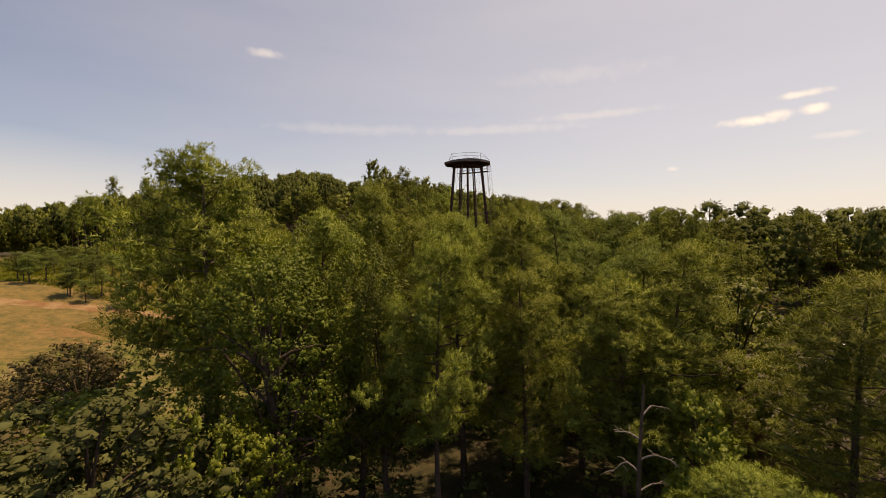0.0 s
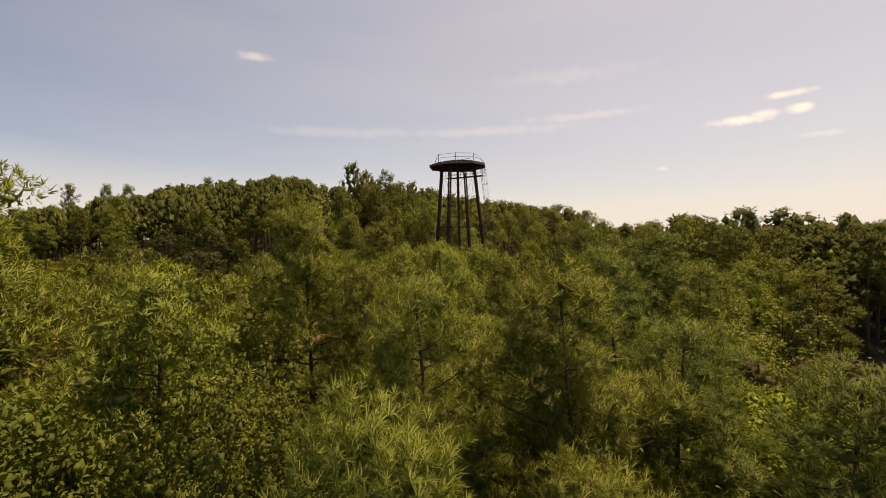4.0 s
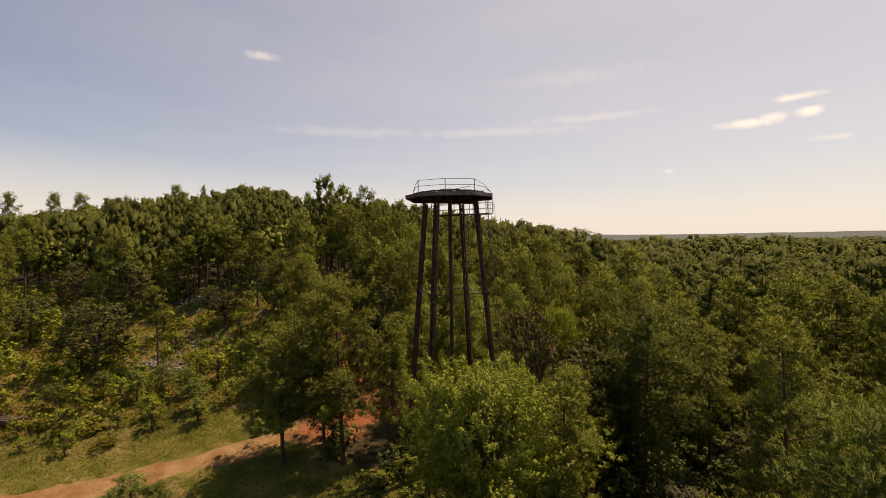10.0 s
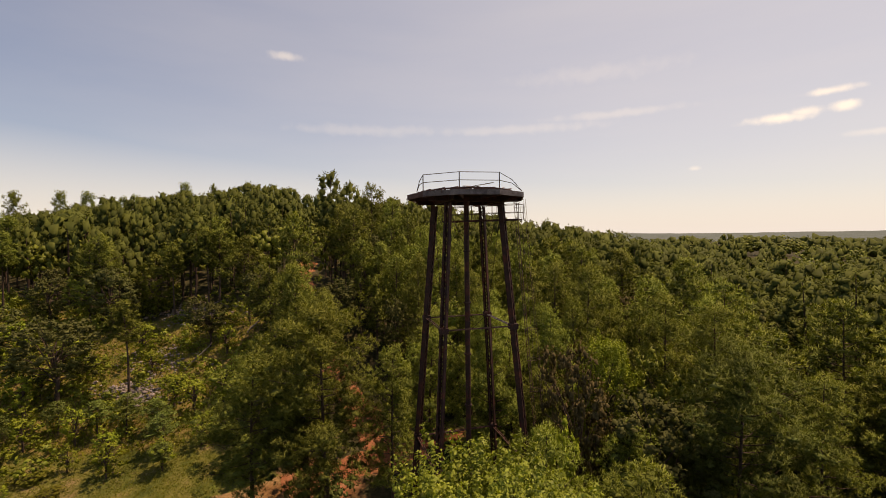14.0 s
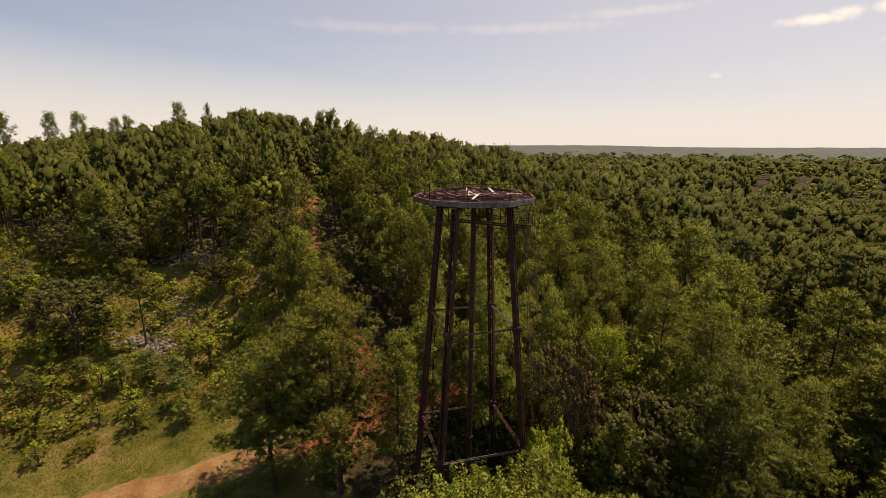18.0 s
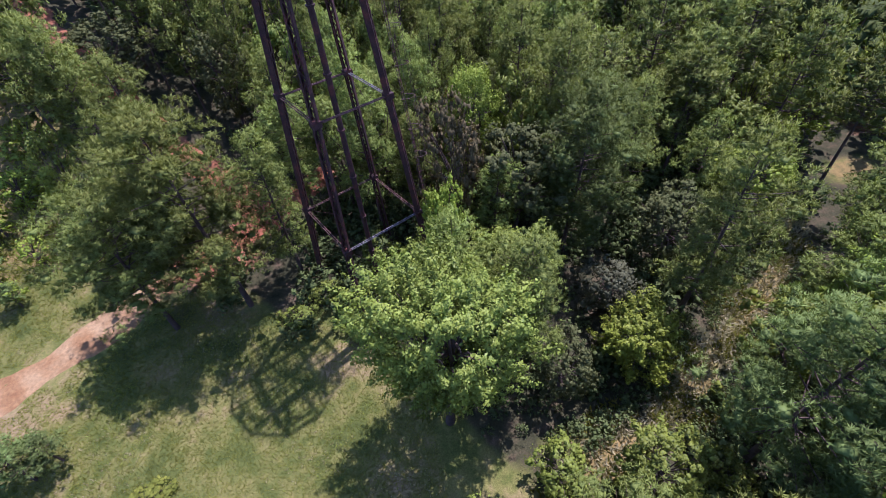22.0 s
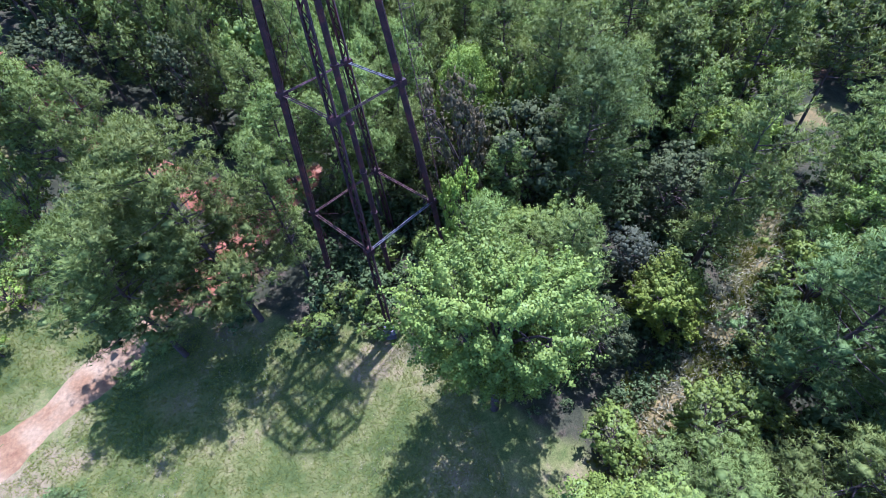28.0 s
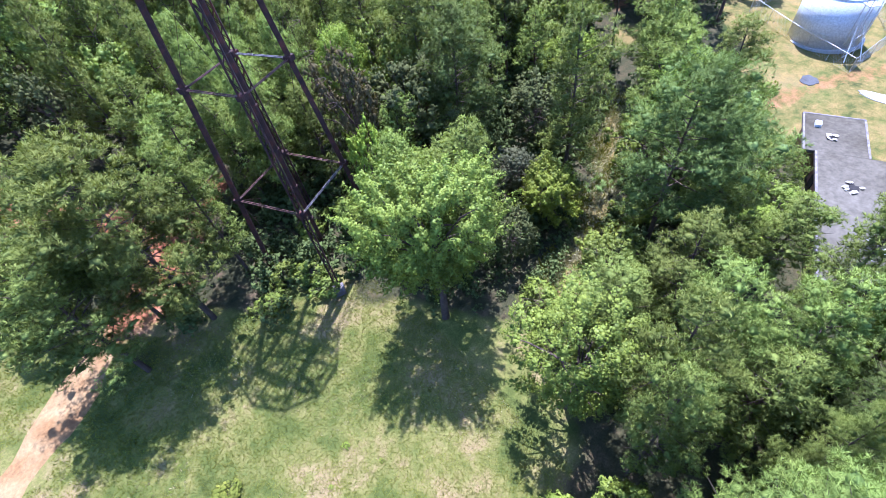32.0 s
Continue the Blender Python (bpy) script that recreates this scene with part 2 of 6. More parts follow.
M_BARK = rough_surface("pine_bark", ((0.3, (0.050, 0.034, 0.026)), (0.7, (0.120, 0.082, 0.060))), 3.0, 30, 0.95, 0.8)
M_DEADWOOD = rough_surface("grey_dead_wood", ((0.3, (0.13, 0.11, 0.092)), (0.7, (0.23, 0.205, 0.18))), 2.0, 40, 0.9, 0.4)
M_RUST = rough_surface("rusted_dark_steel", ((0.25, (0.024, 0.014, 0.014)), (0.5, (0.052, 0.025, 0.022)), (0.75, (0.135, 0.04, 0.027))), 1.6, 14, 0.75, 0.35, 0.25)
M_STRUT = rough_surface("weathered_grey_steel", ((0.3, (0.09, 0.075, 0.075)), (0.7, (0.24, 0.21, 0.21))), 2.2, 18, 0.7, 0.3, 0.3)
M_RUSTDECK = rough_surface("rust_red_plate", ((0.3, (0.070, 0.034, 0.028)), (0.6, (0.130, 0.066, 0.052)), (0.8, (0.20, 0.12, 0.10))), 1.8, 12, 0.8, 0.4, 0.1)
M_BOARD = rough_surface("bleached_board", ((0.3, (0.42, 0.36, 0.33)), (0.7, (0.62, 0.56, 0.53))), 2.0, 26, 0.85, 0.3)
M_CLAY = rough_surface("tan_clay", ((0.3, (0.15, 0.066, 0.022)), (0.44, (0.215, 0.116, 0.044)), (0.58, (0.265, 0.170, 0.076)), (0.7, (0.30, 0.205, 0.10))), 0.35, 4.0, 0.95, 0.7, 0, 0.08)
M_REDCLAY = rough_surface("bright_red_clay", ((0.25, (0.19, 0.056, 0.024)), (0.5, (0.25, 0.092, 0.04)), (0.75, (0.29, 0.14, 0.075))), 0.3, 5.0, 0.95, 0.5, 0, 0.05)
M_ROCK = rough_surface("grey_rubble_stone", ((0.3, (0.15, 0.125, 0.115)), (0.7, (0.33, 0.28, 0.26))), 1.2, 9, 0.9, 0.6)
M_TANK = rough_surface("pale_blue_tank_paint", ((0.3, (0.608, 0.627, 0.639)), (0.7, (0.666, 0.684, 0.684))), 0.5, 6, 0.45, 0.05, 0, 0.005, 0.5)
M_TANKROOF = rough_surface("white_tank_paint", ((0.3, (0.74, 0.76, 0.78)), (0.7, (0.82, 0.83, 0.84))), 0.6, 5, 0.5, 0.05)
M_GALV = rough_surface("galvanised_steel", ((0.3, (0.42, 0.43, 0.45)), (0.7, (0.60, 0.61, 0.63))), 3, 20, 0.45, 0.1, 0.6)
M_ROOF = rough_surface("grey_membrane_roof", ((0.30, (0.051, 0.043, 0.031)), (0.46, (0.090, 0.078, 0.059)), (0.68, (0.130, 0.114, 0.090))), 0.16, 2.0, 1.0, 0.1, 0, 0.01, 0.03)
M_WALL = rough_surface("dark_brick_wall", ((0.3, (0.16, 0.085, 0.06)), (0.7, (0.26, 0.15, 0.11))), 1.0, 12, 0.9, 0.4)
M_GRAVEL = rough_surface("white_gravel", ((0.3, (0.375, 0.345, 0.323)), (0.7, (0.525, 0.503, 0.480))), 1.2, 14, 0.95, 0.5)
M_ASPHALT = rough_surface("dark_asphalt", ((0.3, (0.05, 0.05, 0.055)), (0.7, (0.09, 0.09, 0.095))), 1.2, 20, 0.9, 0.4)
M_HOLE = rough_surface("dark_roof_hole", ((0.3, (0.012, 0.010, 0.010)), (0.7, (0.035, 0.030, 0.028))), 2, 9, 0.95, 0.4)
# far hills: the blue-green haze of distance is put into the base colour
M_FARHILL = rough_surface("distant_woods_haze_tint", ((0.3, (0.060, 0.085, 0.075)), (0.7, (0.095, 0.120, 0.105))), 0.02, 0.12, 0.95, 0.5, 0, 2.0)


# ---- the lie of the land ----
def smooth(a, b, v):
    u = np.clip((np.asarray(v, float) - a) / (b - a), 0, 1)
    return u * u * (3 - 2 * u)


def ground_z(x, y):
    x, y = np.asarray(x, float), np.asarray(y, float)
    z = 17.5 * np.exp(-(((x + 60) / 82) ** 2) - ((y - 162) / 60) ** 2)
    z = z + 7.0 * smooth(-26, -72, x) * (1 - smooth(300, 700, -x)) * (1 - smooth(200, 500, y))
    z = z + 8.0 * np.exp(-(((x + 30) / 21) ** 2) - ((y - 112) / 21) ** 2)
    z = z + 3.6 * np.exp(-(((x - 55) / 30) ** 2) - ((y - 96) / 24) ** 2)
    z = z + 9.0 * np.exp(-(((x - 150) / 90) ** 2) - ((y - 420) / 110) ** 2)
    z = z - 1.5 * np.exp(-(((x - 36) / 13) ** 2) - ((y - 42) / 12) ** 2)
    near = np.exp(-(((x + 8) / 40) ** 2) - ((y - 66) / 26) ** 2)
    z = z + (1 - 0.75 * near) * (0.35 * np.sin(x * 0.11 + 1) * np.cos(y * 0.09) + 0.2 * np.sin(x * 0.31) * np.sin(y * 0.27 + 2))
    z = z + 0.06 * np.sin(x * 0.9) * np.sin(y * 0.83 + 1)
    return z


def gz(x, y):
    return float(ground_z(x, y))


def mesh_from(name, verts, faces, mat=None, smooth_shade=False, normals=None):
    """A mesh from arrays of corners and of equal faces (triangles or quads)."""
    verts, faces = np.asarray(verts, np.float32), np.asarray(faces, np.int32)
    me = bpy.data.meshes.new(name)
    k = faces.shape[1]
    me.vertices.add(len(verts))
    me.vertices.foreach_set("co", verts.ravel())
    me.loops.add(faces.size)
    me.loops.foreach_set("vertex_index", faces.ravel())
    me.polygons.add(len(faces))
    me.polygons.foreach_set("loop_start", np.arange(0, faces.size, k, dtype=np.int32))
    if smooth_shade:
        me.polygons.foreach_set("use_smooth", np.ones(len(faces), bool))
    me.update(calc_edges=True)
    if normals is not None:
        at = me.attributes.new("custom_normal", "FLOAT_VECTOR", "POINT")
        at.data.foreach_set("vector", np.asarray(normals, np.float32).ravel())
    if mat:
        me.materials.append(mat)
    return me


def part(name, data, mat, parent, label=""):
    """Links a bmesh or mesh as one part under a thing."""
    if isinstance(data, bmesh.types.BMesh):
        me = bpy.data.meshes.new(name)
        data.to_mesh(me)
        data.free()
    else:
        me = data
    if mat and not me.materials:
        me.materials.append(mat)
    ob = new(name, me)
    ob.parent = parent
    return tagged(ob, label)


def box(bm, size, m):
    bmesh.ops.create_cube(bm, size=1, matrix=m @ Matrix.Diagonal((*size, 1)))


def beam(bm, a, b, w, h, up=(0, 0, 1)):
    """A rectangular bar from a to b."""
    a, b = Vector(a), Vector(b)
    d = b - a
    x = d.normalized()
    z = Vector(up)
    y = z.cross(x)
    if y.length < 1e-4:
        y = Vector((0, 1, 0)).cross(x)
    y.normalize()
    z = x.cross(y)
    m = Matrix((x, y, z)).transposed().to_4x4()
    m.translation = (a + b) / 2
    box(bm, (d.length, w, h), m)


def rod(bm, a, b, r, seg=6, r2=None):
    a, b = Vector(a), Vector(b)
    d = b - a
    m = d.to_track_quat("Z", "Y").to_matrix().to_4x4()
    m.translation = (a + b) / 2
    bmesh.ops.create_cone(bm, cap_ends=True, segments=seg, radius1=r, radius2=r if r2 is None else r2, depth=d.length, matrix=m)


def bm_new():
    return bmesh.new()


# the ground: one sheet, fine near the walk and coarse to the horizon
def inside(poly, x, y):
    x, y = np.asarray(x, float), np.asarray(y, float)
    hit = np.zeros(x.shape, bool)
    for (x1, y1), (x2, y2) in zip(poly, poly[1:] + poly[:1]):
        cross = (y1 > y) != (y2 > y)
        with np.errstate(divide="ignore", invalid="ignore"):
            hit ^= cross & (x < (x2 - x1) * (y - y1) / (y2 - y1 + 1e-12) + x1)
    return hit


def to_line(line, x, y):
    """The distance of places from a bent line."""
    x, y = np.asarray(x, float), np.asarray(y, float)
    best = np.full(x.shape, 1e9)
    for (x1, y1), (x2, y2) in zip(line, line[1:]):
        dx, dy = x2 - x1, y2 - y1
        u = np.clip(((x - x1) * dx + (y - y1) * dy) / (dx * dx + dy * dy), 0, 1)
        best = np.minimum(best, np.hypot(x - x1 - u * dx, y - y1 - u * dy))
    return best


MEADOW = [(-150, 20), (-60, 16), (-16, 27), (-13, 40), (-11, 50), (-6, 51), (3, 52), (7, 53), (8.5, 56), (12.5, 59.5), (11.5, 62.5), (8.5, 64), (5, 67), (4, 72.5), (1, 74.5), (-3, 76), (-9, 77.5), (-14, 81),
          (-20, 87), (-27, 88), (-36, 87), (-50, 86), (-64, 90), (-85, 98), (-115, 102), (-150, 98)]
SLOPE = [(-22, 85), (-23, 95), (-26, 104), (-35, 107), (-42, 102), (-48, 100), (-62, 102), (-84, 106), (-104, 108), (-104, 92), (-80, 82), (-36, 80)]
ROAD = [(-150, 36), (-90, 43), (-62, 52), (-46, 60), (-35, 66.2), (-31, 68.2), (-27.2, 71.6), (-22.6, 74.8), (-18.9, 77.4), (-14, 82), (-6.4, 87.4), (-1, 93)]
HILLROAD = [(-6.4, 87.4), (-13, 94), (-20.5, 102), (-28, 110.4), (-36, 122), (-44, 140)]
TRAIL = [(12.6, 60.4), (16.6, 61.9), (19.5, 63.2), (22.4, 64.8), (27.0, 67.4), (30.6, 69.8), (35.0, 72.0), (38, 75.6)]
YARD = [(33, 60), (47, 57), (44, 47), (62, 40), (95, 44), (95, 75), (62, 76), (50, 68), (42, 63)]
HOUSE = [(22.5, 52), (44, 60), (45.5, 54), (41, 52), (48, 34), (34, 27), (24, 28)]


def axis(lo, hi, step, far, n):
    mid = np.arange(lo, hi + step / 2, step)
    g = np.geomspace(step, far, n)
    return np.r_[lo - g[::-1], mid, hi + g]


gx, gy = axis(-75, 80, 0.9, 4400, 34), axis(0, 135, 0.9, 4400, 34)
GX, GY = np.meshgrid(gx, gy, indexing="xy")
GZ = ground_z(GX, GY)
nx, ny = len(gx), len(gy)
idx = np.arange(nx * ny).reshape(ny, nx)
quads = np.stack([idx[:-1, :-1], idx[:-1, 1:], idx[1:, 1:], idx[1:, :-1]], -1).reshape(-1, 4)
fx, fy = GX.ravel(), GY.ravel()
rng = np.random.default_rng(4)
wob = 1.6 * np.sin(fx * 0.7 + 2 * np.sin(fy * 0.31)) + 1.2 * np.sin(fy * 0.9 + fx * 0.4)


def soften(a, times):
    """Blurs a field over the grid of the ground."""
    g = np.asarray(a, float).reshape(ny, nx)
    for _ in range(times):
        p = np.pad(g, 1, mode="edge")
        g = (p[1:-1, :-2] + p[1:-1, 2:] + p[:-2, 1:-1] + p[2:, 1:-1] + 2 * g) / 6
    return g.ravel()


open_land = inside(MEADOW, fx + wob, fy + wob * 0.6) | inside(SLOPE, fx + wob, fy) | inside(YARD, fx, fy)
d_road, d_hill, d_trail = to_line(ROAD, fx, fy), to_line(HILLROAD, fx, fy), to_line(TRAIL, fx, fy)
clay = np.maximum(0.62 - smooth(0.6, 1.7, d_road + 0.25 * wob), 0.9 - smooth(0.8, 2.4, d_hill + 0.3 * wob))
clay = np.maximum(clay, 0.78 * np.exp(-(((fx + 11) / 5.5) ** 2) - ((fy - 83) / 4.0) ** 2))
clay = np.maximum(clay, 0.8 * np.exp(-(((fx + 44) / 7) ** 2) - ((fy - 75.5) / 3) ** 2))
clay = np.maximum(clay, 0.48 * np.exp(-(((fx + 42) / 17) ** 2) - ((fy - 51) / 7) ** 2))
clay = np.maximum(clay, 0.55 * np.exp(-(((fx - 53) / 3.5) ** 2) - ((fy - 85) / 2.5) ** 2))
clay = np.maximum(clay, 0.5 * (1 - smooth(0.8, 2.6, to_line([(47, 62), (53, 60), (62, 55), (80, 50)], fx, fy))))
dry = np.maximum(0.72 * (1 - smooth(0.2, 1.5, d_trail + 0.32 * wob)), 0.55 * inside(SLOPE, fx, fy) + 0.55 * inside(YARD, fx, fy) + 0.8 * smooth(-28, -48, fx) * inside(MEADOW, fx, fy))
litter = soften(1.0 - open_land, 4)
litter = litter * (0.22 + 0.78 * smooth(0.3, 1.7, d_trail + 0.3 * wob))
dry = np.maximum(dry, 0.8 * np.exp(-(((fx - 48) / 3.5) ** 2) - ((fy - 80) / 2.2) ** 2))
litter = litter * (1 - 0.9 * np.exp(-(((fx - 48) / 3.5) ** 2) - ((fy - 80) / 2.2) ** 2))
ground_mesh = mesh_from("ground", np.stack([fx, fy, GZ.ravel()], -1), quads, None, True)
att = ground_mesh.color_attributes.new("soil", "FLOAT_COLOR", "POINT")
att.data.foreach_set("color", np.stack([clay, np.clip(dry, 0, 1), litter, np.ones_like(clay)], -1).astype(np.float32).ravel())


def ground_material():
    m, nt, bsdf, out = material("meadow_and_forest_floor")
    at = nt.nodes.new("ShaderNodeAttribute")
    at.attribute_name = "soil"
    sep = nt.nodes.new("ShaderNodeSeparateColor")
    nt.links.new(at.outputs["Color"], sep.inputs["Color"])
    big, mid, fine = noise_node(nt, 0.09, 5), noise_node(nt, 0.8, 6, 0.7), noise_node(nt, 9.0, 5, 0.75)
    grass = ramp(nt, ((0.36, (0.036, 0.05, 0.012)), (0.45, (0.08, 0.092, 0.02)), (0.53, (0.14, 0.132, 0.036)), (0.62, (0.215, 0.158, 0.072))))
    patch = noise_node(nt, 0.22, 4, 0.6)
    both = nt.nodes.new("ShaderNodeMath")
    both.operation = "MULTIPLY_ADD"
    both.inputs[1].default_value = 0.62
    half = nt.nodes.new("ShaderNodeMath")
    half.operation = "MULTIPLY"
    half.inputs[1].default_value = 0.40
    nt.links.new(mid.outputs["Fac"], half.inputs[0])
    nt.links.new(patch.outputs["Fac"], both.inputs[0])
    nt.links.new(half.outputs[0], both.inputs[2])
    nt.links.new(both.outputs[0], grass.inputs["Fac"])
    dryc = ramp(nt, ((0.3, (0.075, 0.08, 0.028)), (0.5, (0.165, 0.122, 0.042)), (0.75, (0.245, 0.168, 0.062))))
    nt.links.new(mid.outputs["Fac"], dryc.inputs["Fac"])
    # pine litter, its colour toned down further for the shade under the trees
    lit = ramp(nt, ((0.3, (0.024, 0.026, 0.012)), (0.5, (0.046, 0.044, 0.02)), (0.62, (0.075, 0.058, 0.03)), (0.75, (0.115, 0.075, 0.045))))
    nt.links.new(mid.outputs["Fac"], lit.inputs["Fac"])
    cl = ramp(nt, ((0.25, (0.20, 0.062, 0.027)), (0.5, (0.25, 0.10, 0.047)), (0.75, (0.30, 0.17, 0.098))))
    nt.links.new(mid.outputs["Fac"], cl.inputs["Fac"])

    def sharper(sock, k=0.55):
        a = nt.nodes.new("ShaderNodeMath")
        a.operation = "MULTIPLY_ADD"
        nt.links.new(mid.outputs["Fac"], a.inputs[0])
        a.inputs[1].default_value = k
        nt.links.new(sock, a.inputs[2])
        r = nt.nodes.new("ShaderNodeMapRange")
        r.inputs["From Min"].default_value = 0.5 + k * 0.35
        r.inputs["From Max"].default_value = 0.5 + k * 0.75
        nt.links.new(a.outputs[0], r.inputs["Value"])
        return r.outputs["Result"]

    c = mixc(nt, sharper(sep.outputs["Green"]), grass.outputs["Color"], dryc.outputs["Color"])
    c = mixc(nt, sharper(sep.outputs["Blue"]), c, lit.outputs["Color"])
    c = mixc(nt, sharper(sep.outputs["Red"]), c, cl.outputs["Color"])
    v = ramp(nt, ((0.25, (0.55, 0.55, 0.55)), (0.72, (1.3, 1.3, 1.3))))
    nt.links.new(fine.outputs["Fac"], v.inputs["Fac"])
    nt.links.new(mixc(nt, 1.0, c, v.outputs["Color"], "MULTIPLY"), bsdf.inputs["Base Color"])
    bsdf.inputs["Roughness"].default_value = 0.95
    bsdf.inputs["Specular IOR Level"].default_value = 0.1
    bp = nt.nodes.new("ShaderNodeBump")
    bp.inputs["Strength"].default_value = 0.6
    bp.inputs["Distance"].default_value = 0.08
    nt.links.new(fine.outputs["Fac"], bp.inputs["Height"])
    nt.links.new(bp.outputs["Normal"], bsdf.inputs["Normal"])
    return m


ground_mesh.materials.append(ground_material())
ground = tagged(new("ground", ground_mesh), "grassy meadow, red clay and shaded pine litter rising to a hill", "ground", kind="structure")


def strip(name, line, half, lift, mat, ruts, label, seed):
    """A dirt track laid on the ground along a bent line, with uneven edges and two ruts."""
    r = np.random.default_rng(seed)
    pts = []
    for (x1, y1), (x2, y2) in zip(line, line[1:]):
        n = max(2, int(math.hypot(x2 - x1, y2 - y1) / 0.7))
        pts += [(x1 + (x2 - x1) * i / n, y1 + (y2 - y1) * i / n) for i in range(n)]
    p = np.array(pts + [line[-1]])
    for _ in range(6):
        p[1:-1] = (p[:-2] + 2 * p[1:-1] + p[2:]) / 4
    d = np.gradient(p, axis=0)
    side = np.stack([-d[:, 1], d[:, 0]], -1) / np.linalg.norm(d, axis=1)[:, None]
    cols = np.linspace(-1, 1, 13)
    wide = half * (1 + 0.16 * np.convolve(r.normal(size=len(p)), np.ones(3) / 2, "same"))
    rows = []
    for c in cols:
        q = p + side * (c * wide)[:, None]
        z = ground_z(q[:, 0], q[:, 1]) + lift * (1 - abs(c) ** 6) - 0.02 - ruts * np.exp(-(((abs(c) - 0.5) / 0.16) ** 2))
        z = z + r.normal(size=len(p)) * 0.012
        rows.append(np.stack([q[:, 0], q[:, 1], z], -1))
    v = np.stack(rows, 1)
    n, k = v.shape[:2]
    i = np.arange(n * k).reshape(n, k)
    f = np.stack([i[:-1, :-1], i[:-1, 1:], i[1:, 1:], i[1:, :-1]], -1).reshape(-1, 4)
    return tagged(new(name, mesh_from(name, v.reshape(-1, 3), f, mat, True)), label, "dirt road", kind="structure")


strip("road", ROAD[:10], 1.4, 0.11, M_CLAY, 0.07, "rutted red clay track across the meadow", 3)
strip("road", ROAD[9:], 1.3, 0.11, M_REDCLAY, 0.07, "bright red clay track under the pines", 3)
strip("road", HILLROAD, 1.5, 0.16, M_REDCLAY, 0.08, "red clay track climbing the wooded hill", 5)


# ---- trees ----
def tube(points, radii, seg=6):
    """A tapered limb along points, as triangles."""
    p = np.asarray(points, float)
    d = np.gradient(p, axis=0)
    d /= np.linalg.norm(d, axis=1)[:, None] + 1e-9
    ref = np.where(np.abs(d[:, 2:3]) > 0.9, [[1.0, 0, 0]], [[0, 0, 1.0]])
    a = np.cross(d, ref)
    a /= np.linalg.norm(a, axis=1)[:, None] + 1e-9
    b = np.cross(d, a)
    t = np.linspace(0, 2 * np.pi, seg, endpoint=False)
    ring = a[:, None] * np.cos(t)[None, :, None] + b[:, None] * np.sin(t)[None, :, None]
    v = (p[:, None] + ring * np.asarray(radii)[:, None, None]).reshape(-1, 3)
    n = len(p)
    i = np.arange(n * seg).reshape(n, seg)
    j = np.roll(i, -1, 1)
    f = np.concatenate([np.stack([i[:-1], j[:-1], j[1:]], -1).reshape(-1, 3), np.stack([i[:-1], j[1:], i[1:]], -1).reshape(-1, 3)])
    return v, f


def join(parts):
    """Joins arrays of corners, faces and, where there are any, normals."""
    vs, fs, ns, n = [], [], [], 0
    for p in parts:
        vs.append(p[0])
        fs.append(p[1] + n)
        ns += p[2:3]
        n += len(p[0])
    out = (np.concatenate(vs), np.concatenate(fs))
    return out + (np.concatenate(ns),) if ns else out


def unit(a):
    return a / (np.linalg.norm(a, axis=-1, keepdims=True) + 1e-9)


def facing(tri, want):
    """Turns each triangle (n, 3, 3) so that it faces the wanted way; gives corners, faces and normals."""
    g = np.cross(tri[:, 1] - tri[:, 0], tri[:, 2] - tri[:, 0])
    back = (g * want).sum(-1) < 0
    tri[back] = tri[back][:, [0, 2, 1]]
    return tri.reshape(-1, 3), np.arange(len(tri) * 3).reshape(-1, 3), np.repeat(want, 3, 0)


def puffs(r, centres, axes, count, length, width):
    """Shoot tips: each a brush of long needles that fan out and up from the end of a twig."""
    n = len(centres)
    ax = axes[:, None]
    d = unit(unit(r.normal(size=(n, count, 3))) * 0.9 + ax * 0.75)
    size = r.uniform(0.75, 1.25, (n, 1, 1))
    ln = length * size * r.uniform(0.75, 1.15, (n, count, 1))
    c = centres[:, None] + ax * (r.uniform(-0.6, 0.1, (n, count, 1)) * length * size)
    w = unit(np.cross(d, r.normal(size=d.shape))) * width
    tri = np.stack([c + d * ln * 0.1 - w * 0.5, c + d * ln * 0.35 + w * 0.5, c + d * ln], 2).reshape(-1, 3, 3)
    want = unit(d * 0.6 + ax * 0.7 + r.normal(size=d.shape) * 0.15).reshape(-1, 3)
    return facing(tri, want)


OCTA = np.array([(1, 0, 0), (0, 1, 0), (-1, 0, 0), (0, -1, 0), (0, 0, 1), (0, 0, -1.0)])
OCTA_F = np.array([(0, 1, 4), (1, 2, 4), (2, 3, 4), (3, 0, 4), (1, 0, 5), (2, 1, 5), (3, 2, 5), (0, 3, 5)])


def cores(r, centres, crown, size, tall=0.8):
    """The dense heart of each puff or clump: an uneven lump of foliage that keeps light out."""
    n = len(centres)
    q = unit(r.normal(size=(n, 2, 3)))
    x = q[:, 0]
    z = unit(np.cross(x, q[:, 1]))
    y = np.cross(z, x)
    turn = np.stack([x, y, z], 1)
    v = (OCTA[None] * size * r.uniform(0.55, 1.4, (n, 6, 1))) @ turn
    v = centres[:, None] + v * np.array([1, 1, tall])
    want = unit(OCTA[None] @ turn * 0.9 + unit(centres - crown)[:, None] * 0.5 + np.array([0, 0, 0.15]))
    f = OCTA_F[None] + 6 * np.arange(n)[:, None, None]
    return v.reshape(-1, 3), f.reshape(-1, 3), want.reshape(-1, 3)


